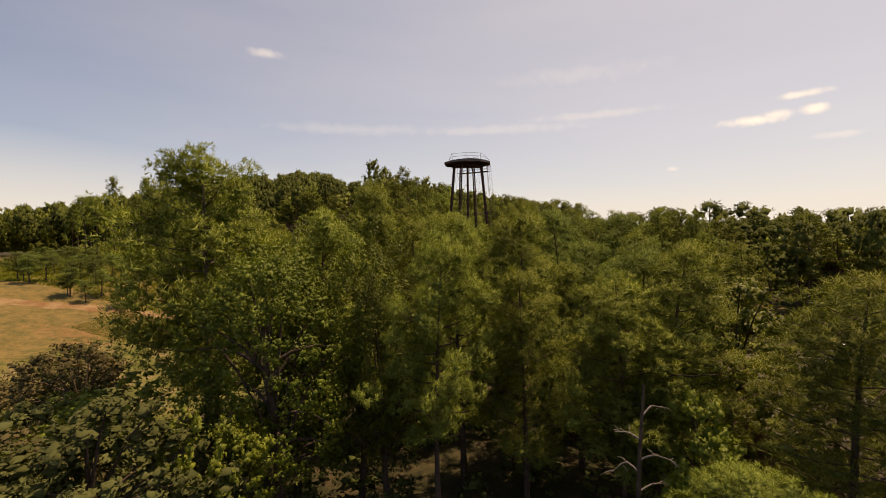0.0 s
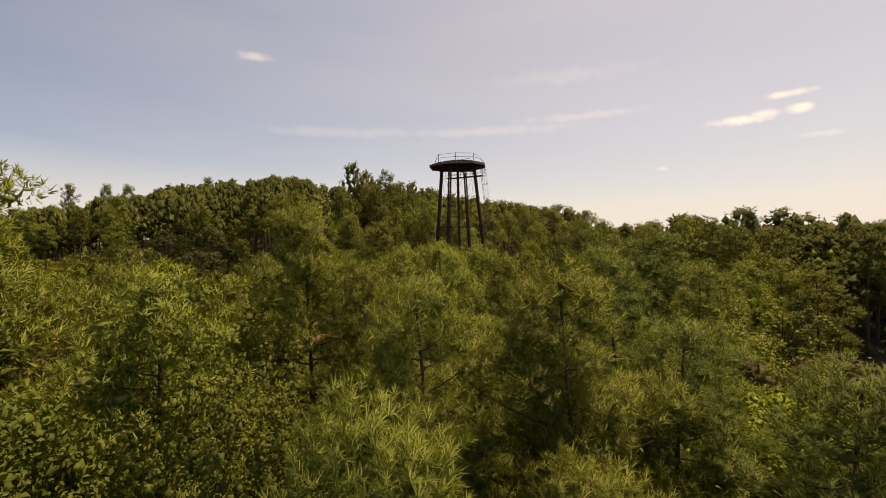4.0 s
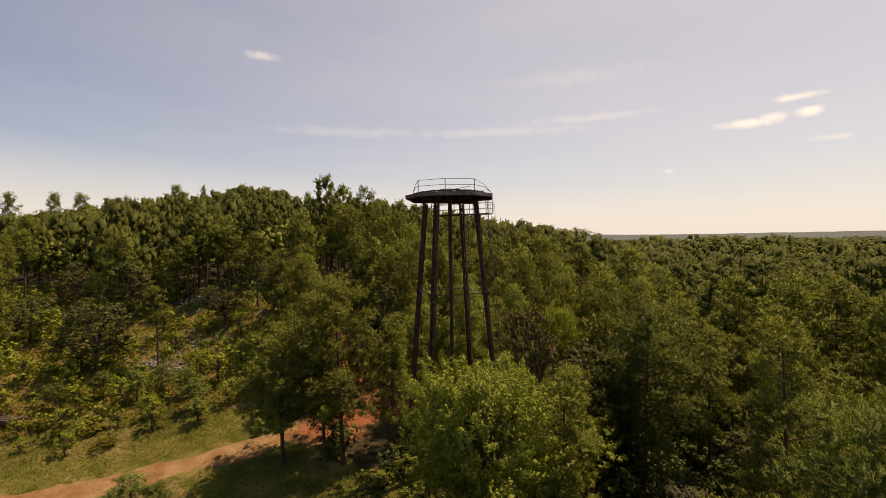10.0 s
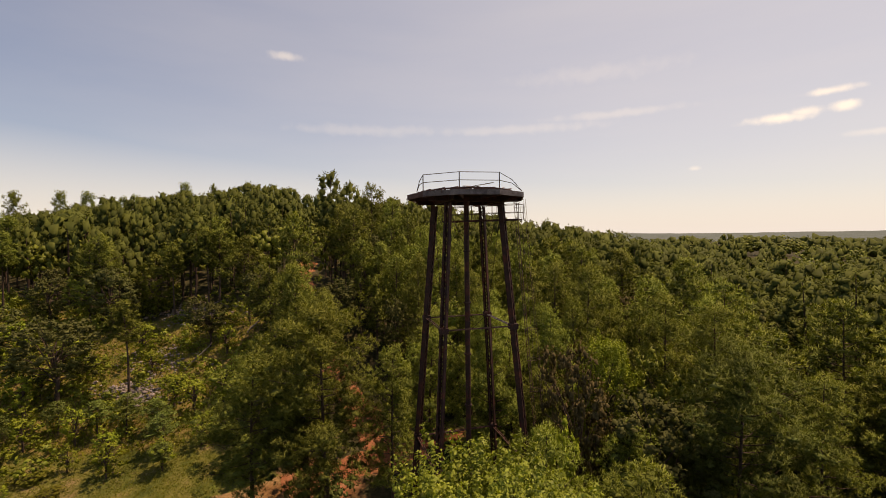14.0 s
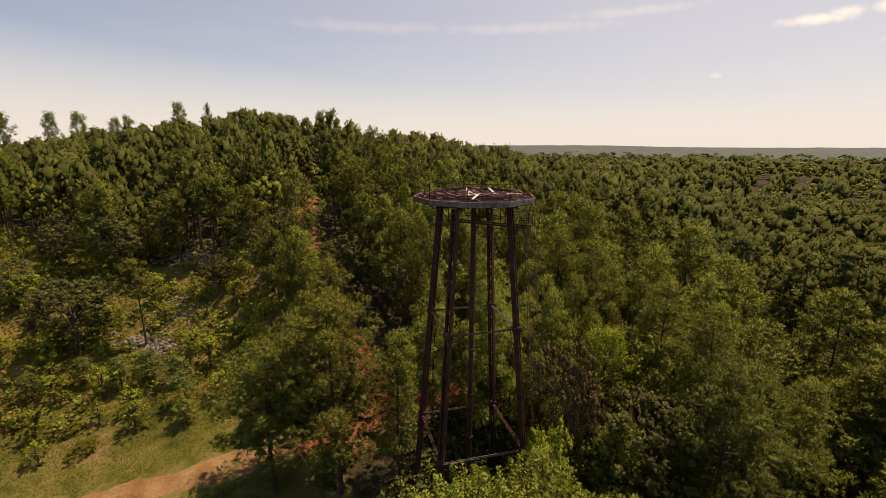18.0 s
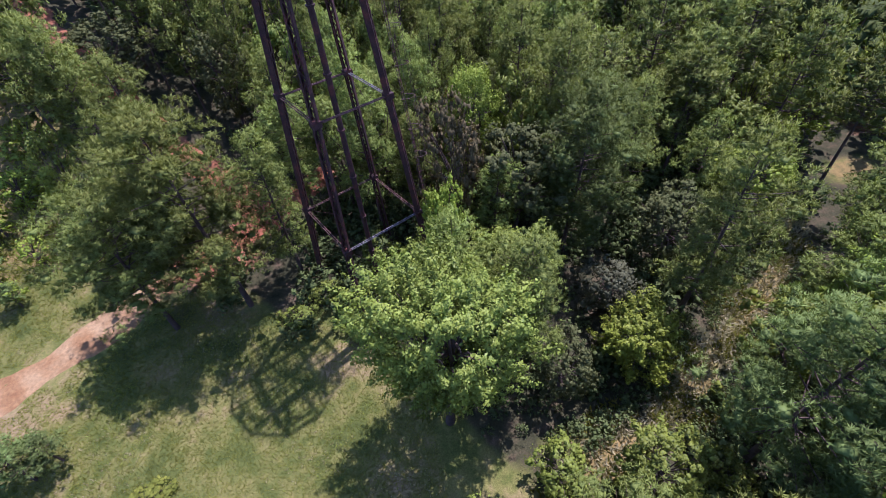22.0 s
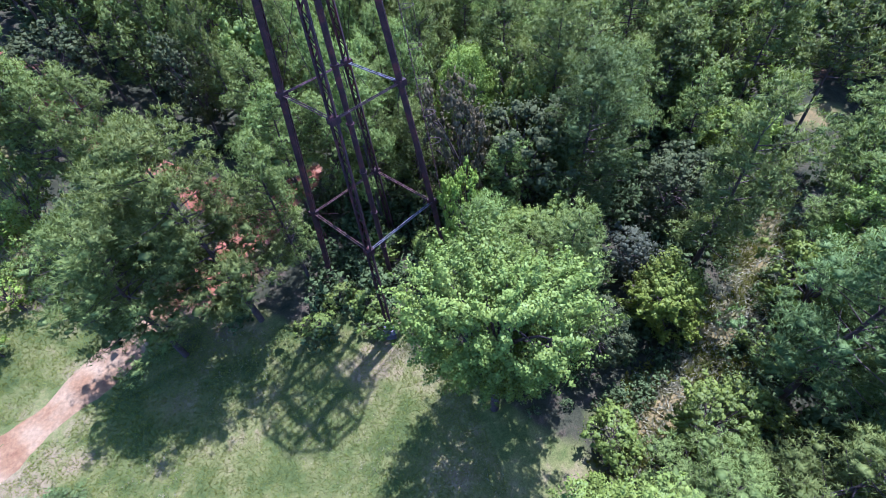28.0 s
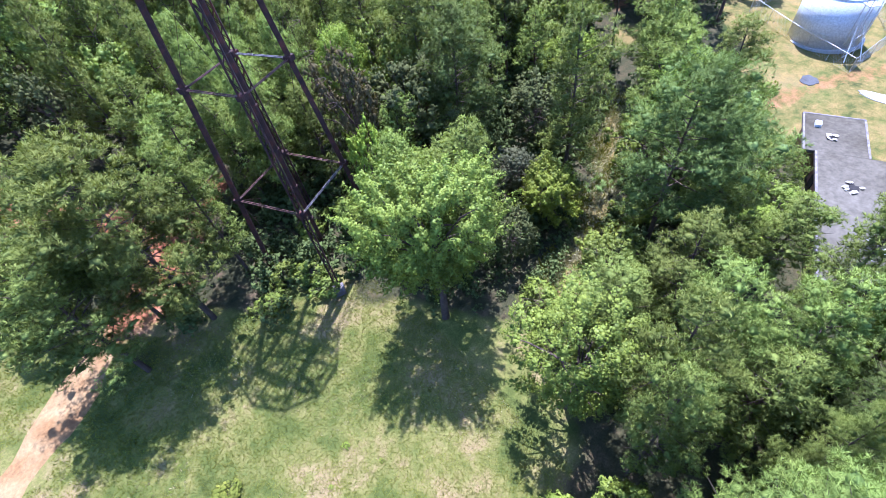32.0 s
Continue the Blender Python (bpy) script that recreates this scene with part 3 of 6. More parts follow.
def thicket(r, centres, rad, count, length, width):
    """The dense inside of each pad of needles: crossing needles that keep light out."""
    n = len(centres)
    u = unit(r.normal(size=(n, count, 3)))
    c = centres[:, None] + u * rad * r.uniform(0.1, 0.85, (n, count, 1)) * np.array([1, 1, 0.55])
    d = unit(r.normal(size=(n, count, 3)) + np.array([0, 0, 0.25]))
    w = unit(np.cross(d, r.normal(size=d.shape))) * width * 0.5
    tri = np.stack([c - d * length * 0.4 - w, c - d * length * 0.2 + w, c + d * length * 0.6], 2).reshape(-1, 3, 3)
    return facing(tri, unit(u * 0.8 + d * 0.3 + r.normal(size=d.shape) * 0.2).reshape(-1, 3))


def mats(r, centres, rads, lift):
    """The matted floor of each pad of needles: an uneven thin lens that shades what lies below."""
    n, k = len(centres), 8
    t = np.linspace(0, 2 * np.pi, k, endpoint=False) + r.uniform(0, 0.6, (n, k))
    q = rads[:, None] * r.uniform(0.45, 0.9, (n, k))
    rim_ = np.stack([q * np.cos(t), q * np.sin(t), -0.16 * rads[:, None] + r.normal(size=(n, k)) * 0.05], -1)
    top = np.stack([0 * rads, 0 * rads, lift * rads], -1)[:, None]
    low_ = np.stack([0 * rads, 0 * rads, -0.3 * rads], -1)[:, None]
    v = centres[:, None] + np.concatenate([rim_, top, low_], 1)
    f = [(i, (i + 1) % k, k) for i in range(k)] + [((i + 1) % k, i, k + 1) for i in range(k)]
    f = np.array(f)[None] + (k + 2) * np.arange(n)[:, None, None]
    want = unit(np.concatenate([rim_ * np.array([1, 1, 0]), top * 0 + np.array([0, 0, 1.0]), low_ * 0 - np.array([0, 0, 1.0])], 1))
    return v.reshape(-1, 3), f.reshape(-1, 3), want.reshape(-1, 3)


def scattered(r, centres, times, rad):
    """Several places near each centre, evenly about it."""
    if times == 1:
        return centres
    c = np.repeat(centres, times, 0)
    return c + unit(r.normal(size=c.shape)) * np.array([1, 1, 0.8]) * rad * r.uniform(0.2, 0.55, (len(c), 1))


def leaves(r, centres, crown, count, radius, size, reach=0.0):
    """Clumps of small folded leaves, two halves each."""
    n = len(centres)
    off = unit(r.normal(size=(n, count, 3))) * (r.uniform(0, 1, (n, count, 1)) ** 0.4) * radius
    c = centres[:, None] + off * np.array([1, 1, 0.75])
    out = unit(centres - crown)
    if reach:
        twig = unit(out + np.array([0, 0, 0.5]) + r.normal(size=(n, 3)) * 0.3)[:, None]
        along = r.uniform(-0.6, 1.0, (n, count, 1))
        c = centres[:, None] + off * 0.55 * (1.25 - 0.75 * along) + twig * along * radius * reach
    nrm = unit(r.normal(size=(n, count, 3)) * 0.7 + out[:, None] * 0.5 + unit(off) * 0.5 + np.array([0, 0, 0.55]))
    a = unit(np.cross(nrm, r.normal(size=(n, count, 3))))
    b = np.cross(nrm, a)
    s = size * r.uniform(0.6, 1.3, (n, count, 1))
    p0, p1, p2, p3 = c - a * s * 0.55, c + b * s * 0.32 + nrm * s * 0.08, c + a * s * 0.6 - nrm * s * 0.1, c - b * s * 0.32 + nrm * s * 0.08
    want = unit(unit(off) * 0.75 + out[:, None] * 0.6 + nrm * 0.45)
    tri = np.concatenate([np.stack([p0, p1, p2], 2).reshape(-1, 3, 3), np.stack([p0, p2, p3], 2).reshape(-1, 3, 3)])
    return facing(tri, np.concatenate([want.reshape(-1, 3)] * 2))


def pine_arrays(seed, H, R, bare, limbs, pads_most, per_pad, rad, blades, length, width, fill, seg=7, twigs=True, lumps=2, dome=1.7, tall=0.65, floor=0.8):
    """A loblolly pine: long bare trunk, open crown of drooping and rising limbs that end in needle tufts."""
    r = np.random.default_rng(seed)
    k = 9
    h = np.linspace(0, 1, k)
    lean = r.normal(size=2) * 0.025 * H
    axisp = np.stack([lean[0] * h**2 + 0.05 * np.sin(h * 5 + seed), lean[1] * h**2 + 0.05 * np.cos(h * 6), h * H], -1)
    girth = 0.0145 * H * (1 - 0.93 * h**0.8) + 0.012
    wood = [tube(axisp, girth, seg)]
    lobes = r.uniform(0, 2 * np.pi, 3)
    cs, axs, padlist, wides = [], [], [], []
    for i in range(limbs):
        u = (i + r.uniform(0.1, 0.9)) / limbs
        z = H * (bare + (0.985 - bare) * u)
        az = i * 2.399 + r.normal() * 0.5
        lumpy = 0.78 + 0.28 * np.cos(2 * az + lobes[0] + 3 * u) * np.cos(az + lobes[1] + 5 * u)
        L = R * (min(1.0, (u + 0.12) / 0.30) ** 0.6) * (1 - u**dome) ** 0.7 * lumpy * r.uniform(0.74, 1.1) + 0.22
        rise = -0.06 + 0.42 * u + r.normal() * 0.1
        base = np.array([np.interp(z / H, h, axisp[:, 0]), np.interp(z / H, h, axisp[:, 1]), z])
        out = np.array([np.cos(az), np.sin(az), 0.0])
        s = np.linspace(0, 1, 4)
        bend = base + out * (L * s)[:, None] + np.array([0, 0, 1.0]) * (L * (rise * s + 0.22 * s**2))[:, None]
        if twigs:
            wood.append(tube(bend, (0.0042 * H * (1 - 0.6 * u) * (1 - 0.85 * s) + 0.006) * min(1, 0.5 + L / R), 3))
        pads = max(1, int(0.5 + pads_most * (0.25 + 0.75 * L / R)))
        w = np.linspace(1.0, 0.5, pads) + r.normal(size=pads) * 0.05
        pad = np.stack([np.interp(w, s, bend[:, q]) for q in range(3)], -1)
        sidev = np.array([-out[1], out[0], 0])
        pad = pad + sidev * (r.normal(size=(pads, 1)) * 0.24 * L * (0.4 + w[:, None])) + np.array([0, 0, 1.0]) * (r.normal(size=(pads, 1)) * 0.10 * L)
        m = pads * per_pad
        ang, q = r.uniform(0, 2 * np.pi, m), np.sqrt(r.uniform(0, 1, m))
        wide = r.uniform(0.7, 1.25, pads)
        off = np.stack([q * np.cos(ang), q * np.sin(ang), 0.72 * (1 - q**2) + r.normal(size=m) * 0.14], -1) * rad * np.repeat(wide, per_pad)[:, None]
        wides.append(wide * rad)
        cs.append(np.repeat(pad, per_pad, 0) + off)
        axs.append(unit(off * np.array([1, 1, 0]) / rad * 0.75 + out * 0.25 + np.array([0, 0, 0.85]) + r.normal(size=(m, 3)) * 0.15))
        padlist.append(pad)
    c, pad = np.concatenate(cs), np.concatenate(padlist)
    heart = np.array([0, 0, H * (bare + 1) / 2 - 0.1 * H])
    return join(wood), join(([thicket(r, pad - np.array([0, 0, 0.15 * rad]), rad, lumps, length * 1.25, fill), mats(r, pad, np.concatenate(wides) * floor, 0.0)] if lumps > 1 else [cores(r, pad - np.array([0, 0, 0.4 * rad]), heart, fill, tall)]) + [puffs(r, c, np.concatenate(axs), blades, length, width)])


def broad_arrays(seed, H, R, bare, clumps, per_clump, size, clump_r, seg=7, squat=1.0, twigs=True, fill=0.36, reach=0.0, lumps=3):
    """A broadleaf tree: forked limbs into a lumpy crown of leaf clumps with gaps."""
    r = np.random.default_rng(seed)
    hc = H * bare
    mid = np.array([0, 0, (H + hc) / 2])
    half = np.array([R, R, (H - hc) / 2 * squat])
    d = unit(r.normal(size=(clumps, 3)) + np.array([0, 0, 0.18]))
    lob = unit(r.normal(size=(7, 3)))
    bulge = 0.62 + 0.55 * np.max(np.clip(d @ lob.T, 0, 1) ** 5, 1)
    rr = r.uniform(0.45, 1.0, clumps) ** 0.5 * bulge
    c = mid + d * rr[:, None] * half
    c[:, 2] = np.clip(c[:, 2], hc * 0.75, None)
    k = 7
    h = np.linspace(0, 1, k)
    top = hc + 0.55 * (H - hc)
    axisp = np.stack([0.03 * H * np.sin(h * 2 + seed), 0.03 * H * np.sin(h * 3 + 1 + seed) * h, h * top], -1)
    wood = [tube(axisp, 0.02 * H * (1 - 0.75 * h) + 0.015, seg)]
    if twigs:
        for i in range(min(clumps, 26)):
            e = c[i * clumps // 26 if clumps > 26 else i]
            z = min(r.uniform(0.35, 0.95) * top, e[2] * 0.9)
            b = np.array([np.interp(z / top, h, axisp[:, 0]), np.interp(z / top, h, axisp[:, 1]), z])
            s = np.linspace(0, 1, 4)[:, None]
            w = b + (e - b) * s + np.array([0, 0, 0.12]) * np.linalg.norm(e - b) * np.sin(s * np.pi)
            wood.append(tube(w, 0.007 * H * (1 - 0.85 * s[:, 0]) + 0.006, 4))
    return join(wood), join([cores(r, scattered(r, c, lumps, clump_r), mid, clump_r * fill), leaves(r, c, mid, per_clump, clump_r, size, reach)])


def make_tree(name, arrays, leaf_mat, label, category, group, wood_mat=None):
    (wv, wf), (cv, cf, cn) = arrays
    root = tagged(new(name), label, category, group)
    root.empty_display_size = 0.3
    part("trunk", mesh_from("trunk", wv, wf, wood_mat or M_BARK, True), None, root)
    part("crown", mesh_from("crown", cv, cf, leaf_mat, False, cn), None, root)
    return root


def place(root, x, y, scale, turn, sink=0.12, stretch=1.0):
    return Matrix.Translation((x, y, gz(x, y) - sink)) @ Matrix.Rotation(turn, 4, "Z") @ Matrix.Diagonal((scale, scale, scale * stretch, 1))


# unit kinds, each 10 m high: (arrays, leaf, height, crown radius)
PINE_LABEL = "tall loblolly pine with tufted green needles and bare lower trunk"
PINES_CLOSE = [pine_arrays(s, 14.0, 3.4, b, 48, 3, 26, 0.72, 26, 0.25, 0.019, 0.05, lumps=52, floor=0.4) for s, b in ((11, 0.32), (12, 0.40), (13, 0.24))]
PINES_NEAR = [pine_arrays(s, 14.0, 3.4, b, 44, 3, 24, 0.78, 12, 0.25, 0.042, 0.08, lumps=40, floor=0.5) for s, b in ((14, 0.26), (17, 0.34), (18, 0.20), (19, 0.28))]
PINES_FULL = [pine_arrays(s, 16.0, 5.2, b, 54, 4, 30, 0.95, 14, 0.27, 0.044, 0.09, lumps=44, dome=3.0, floor=0.5) for s, b in ((15, 0.24), (16, 0.31))]
PINES_LONE = [pine_arrays(s, 14.0, 2.6, 0.56, 34, 4, 12, 0.60, 12, 0.26, 0.045, 0.08, lumps=14, dome=2.6) for s in (46, 47)]
PINES_MID = [pine_arrays(s, 12.0, 3.1, b, 42, 3, 10, 0.66, 8, 0.30, 0.070, 0.12, 5, lumps=14, floor=0.6) for s, b in ((21, 0.42), (22, 0.52), (23, 0.36), (24, 0.46), (25, 0.4))]
PINES_LOW = [pine_arrays(s, 12.0, 2.2, b, 36, 2, 5, 0.55, 5, 0.38, 0.12, 0.40, 4, False, 1, tall=1.4) for s, b in ((27, 0.40), (28, 0.48), (29, 0.36), (30, 0.44))]
PINES_DOT = [pine_arrays(s, 12.0, 3.0, b, 8, 1, 2, 1.0, 3, 1.0, 0.5, 1.0, 3, False, 1, tall=2.4) for s, b in ((37, 0.26), (38, 0.36), (39, 0.3))]
PINES_FAR = [pine_arrays(s, 12.0, 2.1, b, 24, 1, 3, 0.6, 5, 0.46, 0.18, 0.56, 3, False, 1, tall=1.7) for s, b in ((31, 0.34), (32, 0.44), (33, 0.32), (34, 0.38), (35, 0.4), (36, 0.3))]
BROAD_NEAR = [broad_arrays(s, 9.0, 3.4, b, 170, 32, 0.17, 0.58, reach=0.8) for s, b in ((41, 0.16), (42, 0.22), (43, 0.10))]
BROAD_TALL = [broad_arrays(s, 15.0, 4.4, b, 320, 66, 0.12, 0.72, reach=0.8, fill=0.2, lumps=4) for s, b in ((44, 0.10), (45, 0.14))]
BROAD_BRIGHT = [broad_arrays(48, 9.0, 3.2, 0.14, 190, 56, 0.2, 0.58, reach=1.4, fill=0.24, lumps=4)]
BROAD_MID = [broad_arrays(s, 9.0, 3.4, b, 140, 24, 0.19, 0.62, 5, 1.0, True, 0.34, 0.7, 2) for s, b in ((51, 0.16), (52, 0.22), (53, 0.12))]
BROAD_FAR = [broad_arrays(s, 9.0, 3.4, b, 40, 3, 0.5, 0.8, 3, 1.0, False, 0.68, lumps=1) for s, b in ((61, 0.16), (62, 0.22), (63, 0.1))]
SAPLING = [broad_arrays(s, 2.6, 0.85, 0.05, 34, 14, 0.11, 0.26, 5, reach=1.2) for s in (71, 72, 73)]
SHRUB = [broad_arrays(s, 3.0, 2.0, 0.04, 90, 26, 0.11, 0.42, 5) for s in (81, 82)]

proto = {}


def tree(kind, x, y, H, R, turn=None, stretch=None):
    """One tree of a kind, H metres high with a crown R metres wide to each side."""
    spec = KINDS[kind]
    n = int(abs(math.sin(x * 12.9898 + y * 78.233)) * 1e4)
    arr = spec[0][n % len(spec[0])]
    turn = (n % 628) / 100 if turn is None else turn
    h0, r0 = spec[5], spec[6]
    s = R / r0
    m = place(None, x, y, s, turn, 0.12, H / (h0 * s))
    key = (kind, n % len(spec[0]))
    if key not in proto:
        proto[key] = make_tree(spec[1], arr, spec[2], spec[3], spec[4], spec[7])
        proto[key].matrix_basis = m
        return proto[key]
    return copy_thing_plain(proto[key], m)


def copy_thing_plain(ob, m):
    keep = ob.matrix_basis.copy()
    ob.matrix_basis = Matrix.Identity(4)
    c = copy_thing(ob, m)
    ob.matrix_basis = keep
    return c


KINDS = {
    "pine": (PINES_NEAR, "pine_tree", M_PINE, PINE_LABEL, "pine tree", 14.0, 3.4, "pines round the tower and the meadow"),
    "pine_close": (PINES_CLOSE, "pine_tree", M_PINE, PINE_LABEL, "pine tree", 14.0, 3.4, "pines round the tower and the meadow"),
    "pine_big": (PINES_FULL, "pine_tree", M_PINE, "tall wide-crowned loblolly pine at the edge of the grass", "pine tree", 16.0, 5.2, "pines round the tower and the meadow"),
    "pine_full": (PINES_FULL, "pine_tree", M_PINE_DARK, "broad bushy loblolly pine with dense tufted needles", "pine tree", 16.0, 5.2, "pines round the tower and the meadow"),
    # the common pine with darker needles in place of the shade it stands in
    "pine_deep": (PINES_CLOSE, "pine_tree", M_PINE_DARK, "loblolly pine crowded at the wood's edge, needle colour darkened for shade", "pine tree", 14.0, 3.4, "pines round the tower and the meadow"),
    "pine_lone": (PINES_LONE, "pine_tree", M_PINE, "slender pine with a small round crown on a long bare trunk", "pine tree", 14.0, 2.6, "pines on the hillside"),
    "pine_mid": (PINES_MID, "pine_tree", M_PINE, "green loblolly pine crowded among other pines", "pine tree", 12.0, 3.1, "pines on the hillside"),
    "broad": (BROAD_NEAR, "broadleaf_tree", M_LEAF, "leafy green broadleaf tree among the pines", "tree", 9.0, 3.4, "broadleaf trees at the wood's edge"),
    "broad_tall": (BROAD_TALL, "broadleaf_tree", M_LEAF, "tall leafy broadleaf tree with an uneven green crown", "tree", 15.0, 4.4, "broadleaf trees at the wood's edge"),
    # as broad_tall, with the shade of the dense crowns put into the leaf colour
    "deep_tall": (BROAD_TALL, "broadleaf_tree", M_SHADED_LEAF, "tall broadleaf tree at the edge of the wood, leaf colour darkened for shade", "tree", 15.0, 4.4, "broadleaf trees at the wood's edge"),
    "lime_tall": (BROAD_TALL, "broadleaf_tree", M_LIME, "tall yellow-green broadleaf tree beside the pines", "tree", 15.0, 4.4, "broadleaf trees at the wood's edge"),
    "broad_mid": (BROAD_MID, "broadleaf_tree", M_LEAF, "green broadleaf tree crowded among pines", "tree", 9.0, 3.4, "broadleaf trees in the wood"),
    "lime": (BROAD_NEAR, "broadleaf_tree", M_LIME, "small bright yellow-green broadleaf tree", "tree", 9.0, 3.4, "bright young trees"),
    "bright": (BROAD_BRIGHT, "broadleaf_tree", M_LIME, "small bright green broadleaf tree beside the overgrown trail", "tree", 9.0, 3.4, "bright young trees"),
    "lime_mid": (BROAD_MID, "broadleaf_tree", M_LIME, "bright yellow-green tree among darker pines", "tree", 9.0, 3.4, "bright young trees"),
    "oak": (BROAD_NEAR, "oak_tree", M_OAK, "dull grey-green oak with a dense round crown", "oak tree", 9.0, 3.4, "oaks on the slope"),
    "oak_mid": (BROAD_MID, "oak_tree", M_OAK, "dark grey-green oak on the slope", "oak tree", 9.0, 3.4, "oaks on the slope"),
    "brown": (BROAD_MID, "broadleaf_tree", M_BROWNLEAF, "tree with browning thin leaves", "tree", 9.0, 3.4, "browning trees"),
    "grey": (SHRUB, "shrub", M_GREYSHRUB, "grey-brown dense twiggy shrub", "shrub", 3.0, 2.0, "shrubs under the trees"),
    "shrub": (SHRUB, "shrub", M_LEAF, "low green leafy shrub at the wood's edge", "shrub", 3.0, 2.0, "shrubs under the trees"),
    "weed": (SHRUB, "shrub", M_GRASS, "low dark green weedy shrub in the meadow", "shrub", 3.0, 2.0, "weedy shrubs in the meadow"),
    "sapling": (SAPLING, "sapling", M_LIME, "young bright green sapling in rough grass", "sapling", 2.6, 0.85, "saplings on the slope"),
    "young_pine": (PINES_MID, "young_pine", M_YOUNG_PINE, "young bushy pine standing in the grass", "pine tree", 12.0, 3.1, "young pines in the meadow"),
}

# the broadleaf tree before the tower
(wv, wf), (cv, cf, cn) = broad_arrays(6, 14.9, 4.5, 0.28, 480, 95, 0.14, 0.56, 9, reach=1.9, fill=0.24, lumps=4)
hero = tagged(new("broadleaf_tree"), "large light green broadleaf tree with upswept leafy twigs before the tower", "tree")
hero.matrix_basis = Matrix.Translation((6.2, 65.6, gz(6.2, 65.6) - 0.1))
part("trunk", mesh_from("trunk", wv, wf, M_BARK, True), None, hero)
part("crown", mesh_from("crown", cv, cf, M_HERO, False, cn), None, hero)

# trees that stand at known places: kind, x, y, height, crown radius
# round the tower
BY_TOWER = [
    ("pine_big", -7.6, 77.9, 16.6, 5.2), ("pine_big", -13.0, 76.9, 12.6, 4.8), ("pine", -10.7, 80.6, 12.6, 2.9), ("pine", -3.5, 80.4, 13.0, 2.6), ("pine", -13.6, 89.4, 13.5, 3.2),
    ("pine", -2.2, 86.6, 12.5, 3.0), ("pine", 1.4, 86.4, 11.5, 2.6), ("pine", 5.0, 87.6, 12.5, 2.8), ("pine", 7.6, 83.6, 11.0, 2.6), ("brown", 9.9, 79.4, 15.2, 2.9), ("lime_tall", 12.2, 84.6, 16.6, 3.2),
    ("lime", 8.2, 75.4, 11.4, 1.9), ("pine", 12.6, 78.4, 10.0, 2.4), ("pine", -3.0, 91.4, 13.0, 3.0), ("shrub", 5.6, 75.0, 2.6, 1.8), ("shrub", 0.4, 75.6, 2.2, 1.7), ("shrub", 3.0, 80.6, 2.4, 2.0),
    ("shrub", -1.4, 77.2, 1.9, 1.5), ("shrub", 6.4, 79.4, 2.8, 1.9),
]
# the slope west of the tower
WEST_SLOPE = [
    ("oak", -42.5, 85.0, 9.6, 4.6), ("oak", -50, 98, 9.5, 4.0), ("oak", -25.5, 98.6, 10, 4.2), ("oak", -19, 100.5, 9.0, 4.0),
    ("pine_lone", -36.7, 88.3, 10.2, 1.9), ("pine_mid", -53, 82, 9.5, 2.4), ("pine_mid", -60, 86, 11, 2.6), ("oak", -56, 88, 6.5, 3.0), ("pine_mid", -68, 93, 11, 2.4), ("oak", -60, 97, 8, 3.4), ("pine_lone", -72, 99, 12, 2.2), ("broad", -54, 98, 8, 3.0), ("pine_mid", -78, 95, 12, 2.6), ("oak", -66, 86, 5, 2.4), ("pine_lone", -43, 101, 11, 2.0), ("pine_lone", -39, 103, 12, 2.0),
    ("pine_mid", -52, 98, 13, 3.2), ("pine_mid", -38, 104, 13, 3.0), ("pine_mid", -31, 101, 12, 2.6), ("oak", -33.5, 96.5, 6.5, 2.8), ("broad", -47, 102, 9.0, 3.2),
    ("pine_lone", -136.3, 141.4, 24.1, 2.6), ("pine_lone", -78, 103.5, 14, 2.2), ("pine_lone", -129.7, 149.9, 22.8, 2.4), ("pine_lone", -125.6, 154.7, 22.1, 2.6), ("pine_lone", -120.1, 160.8, 20, 2.4), ("pine_lone", -107.8, 171.8, 23.3, 2.8), ("pine_lone", -101.4, 177, 22.7, 1.3), ("pine_lone", -59.5, 134.7, 14, 2), ("pine_lone", -59.3, 153, 14, 2.2), ("pine_lone", -117.9, 163, 20.3, 2), ("pine_lone", -71.5, 196.2, 21.6, 2),
]
# round the meadow's end and the trail
BY_TRAIL = [
    ("bright", 18.9, 66.9, 6.6, 2.9), ("grey", 19.2, 71.8, 5.4, 2.9), ("oak", 13.6, 66.0, 6.2, 2.2), ("shrub", 0.6, 74.0, 1.5, 1.7), ("shrub", -3.6, 75.6, 1.4, 1.6),
    ("shrub", 11.6, 61.0, 3.0, 2.2), ("pine", 12.2, 56.2, 9.4, 3.2), ("shrub", 9.6, 58.4, 2.4, 1.9), ("broad", 16.0, 59.2, 6.5, 2.6),
]
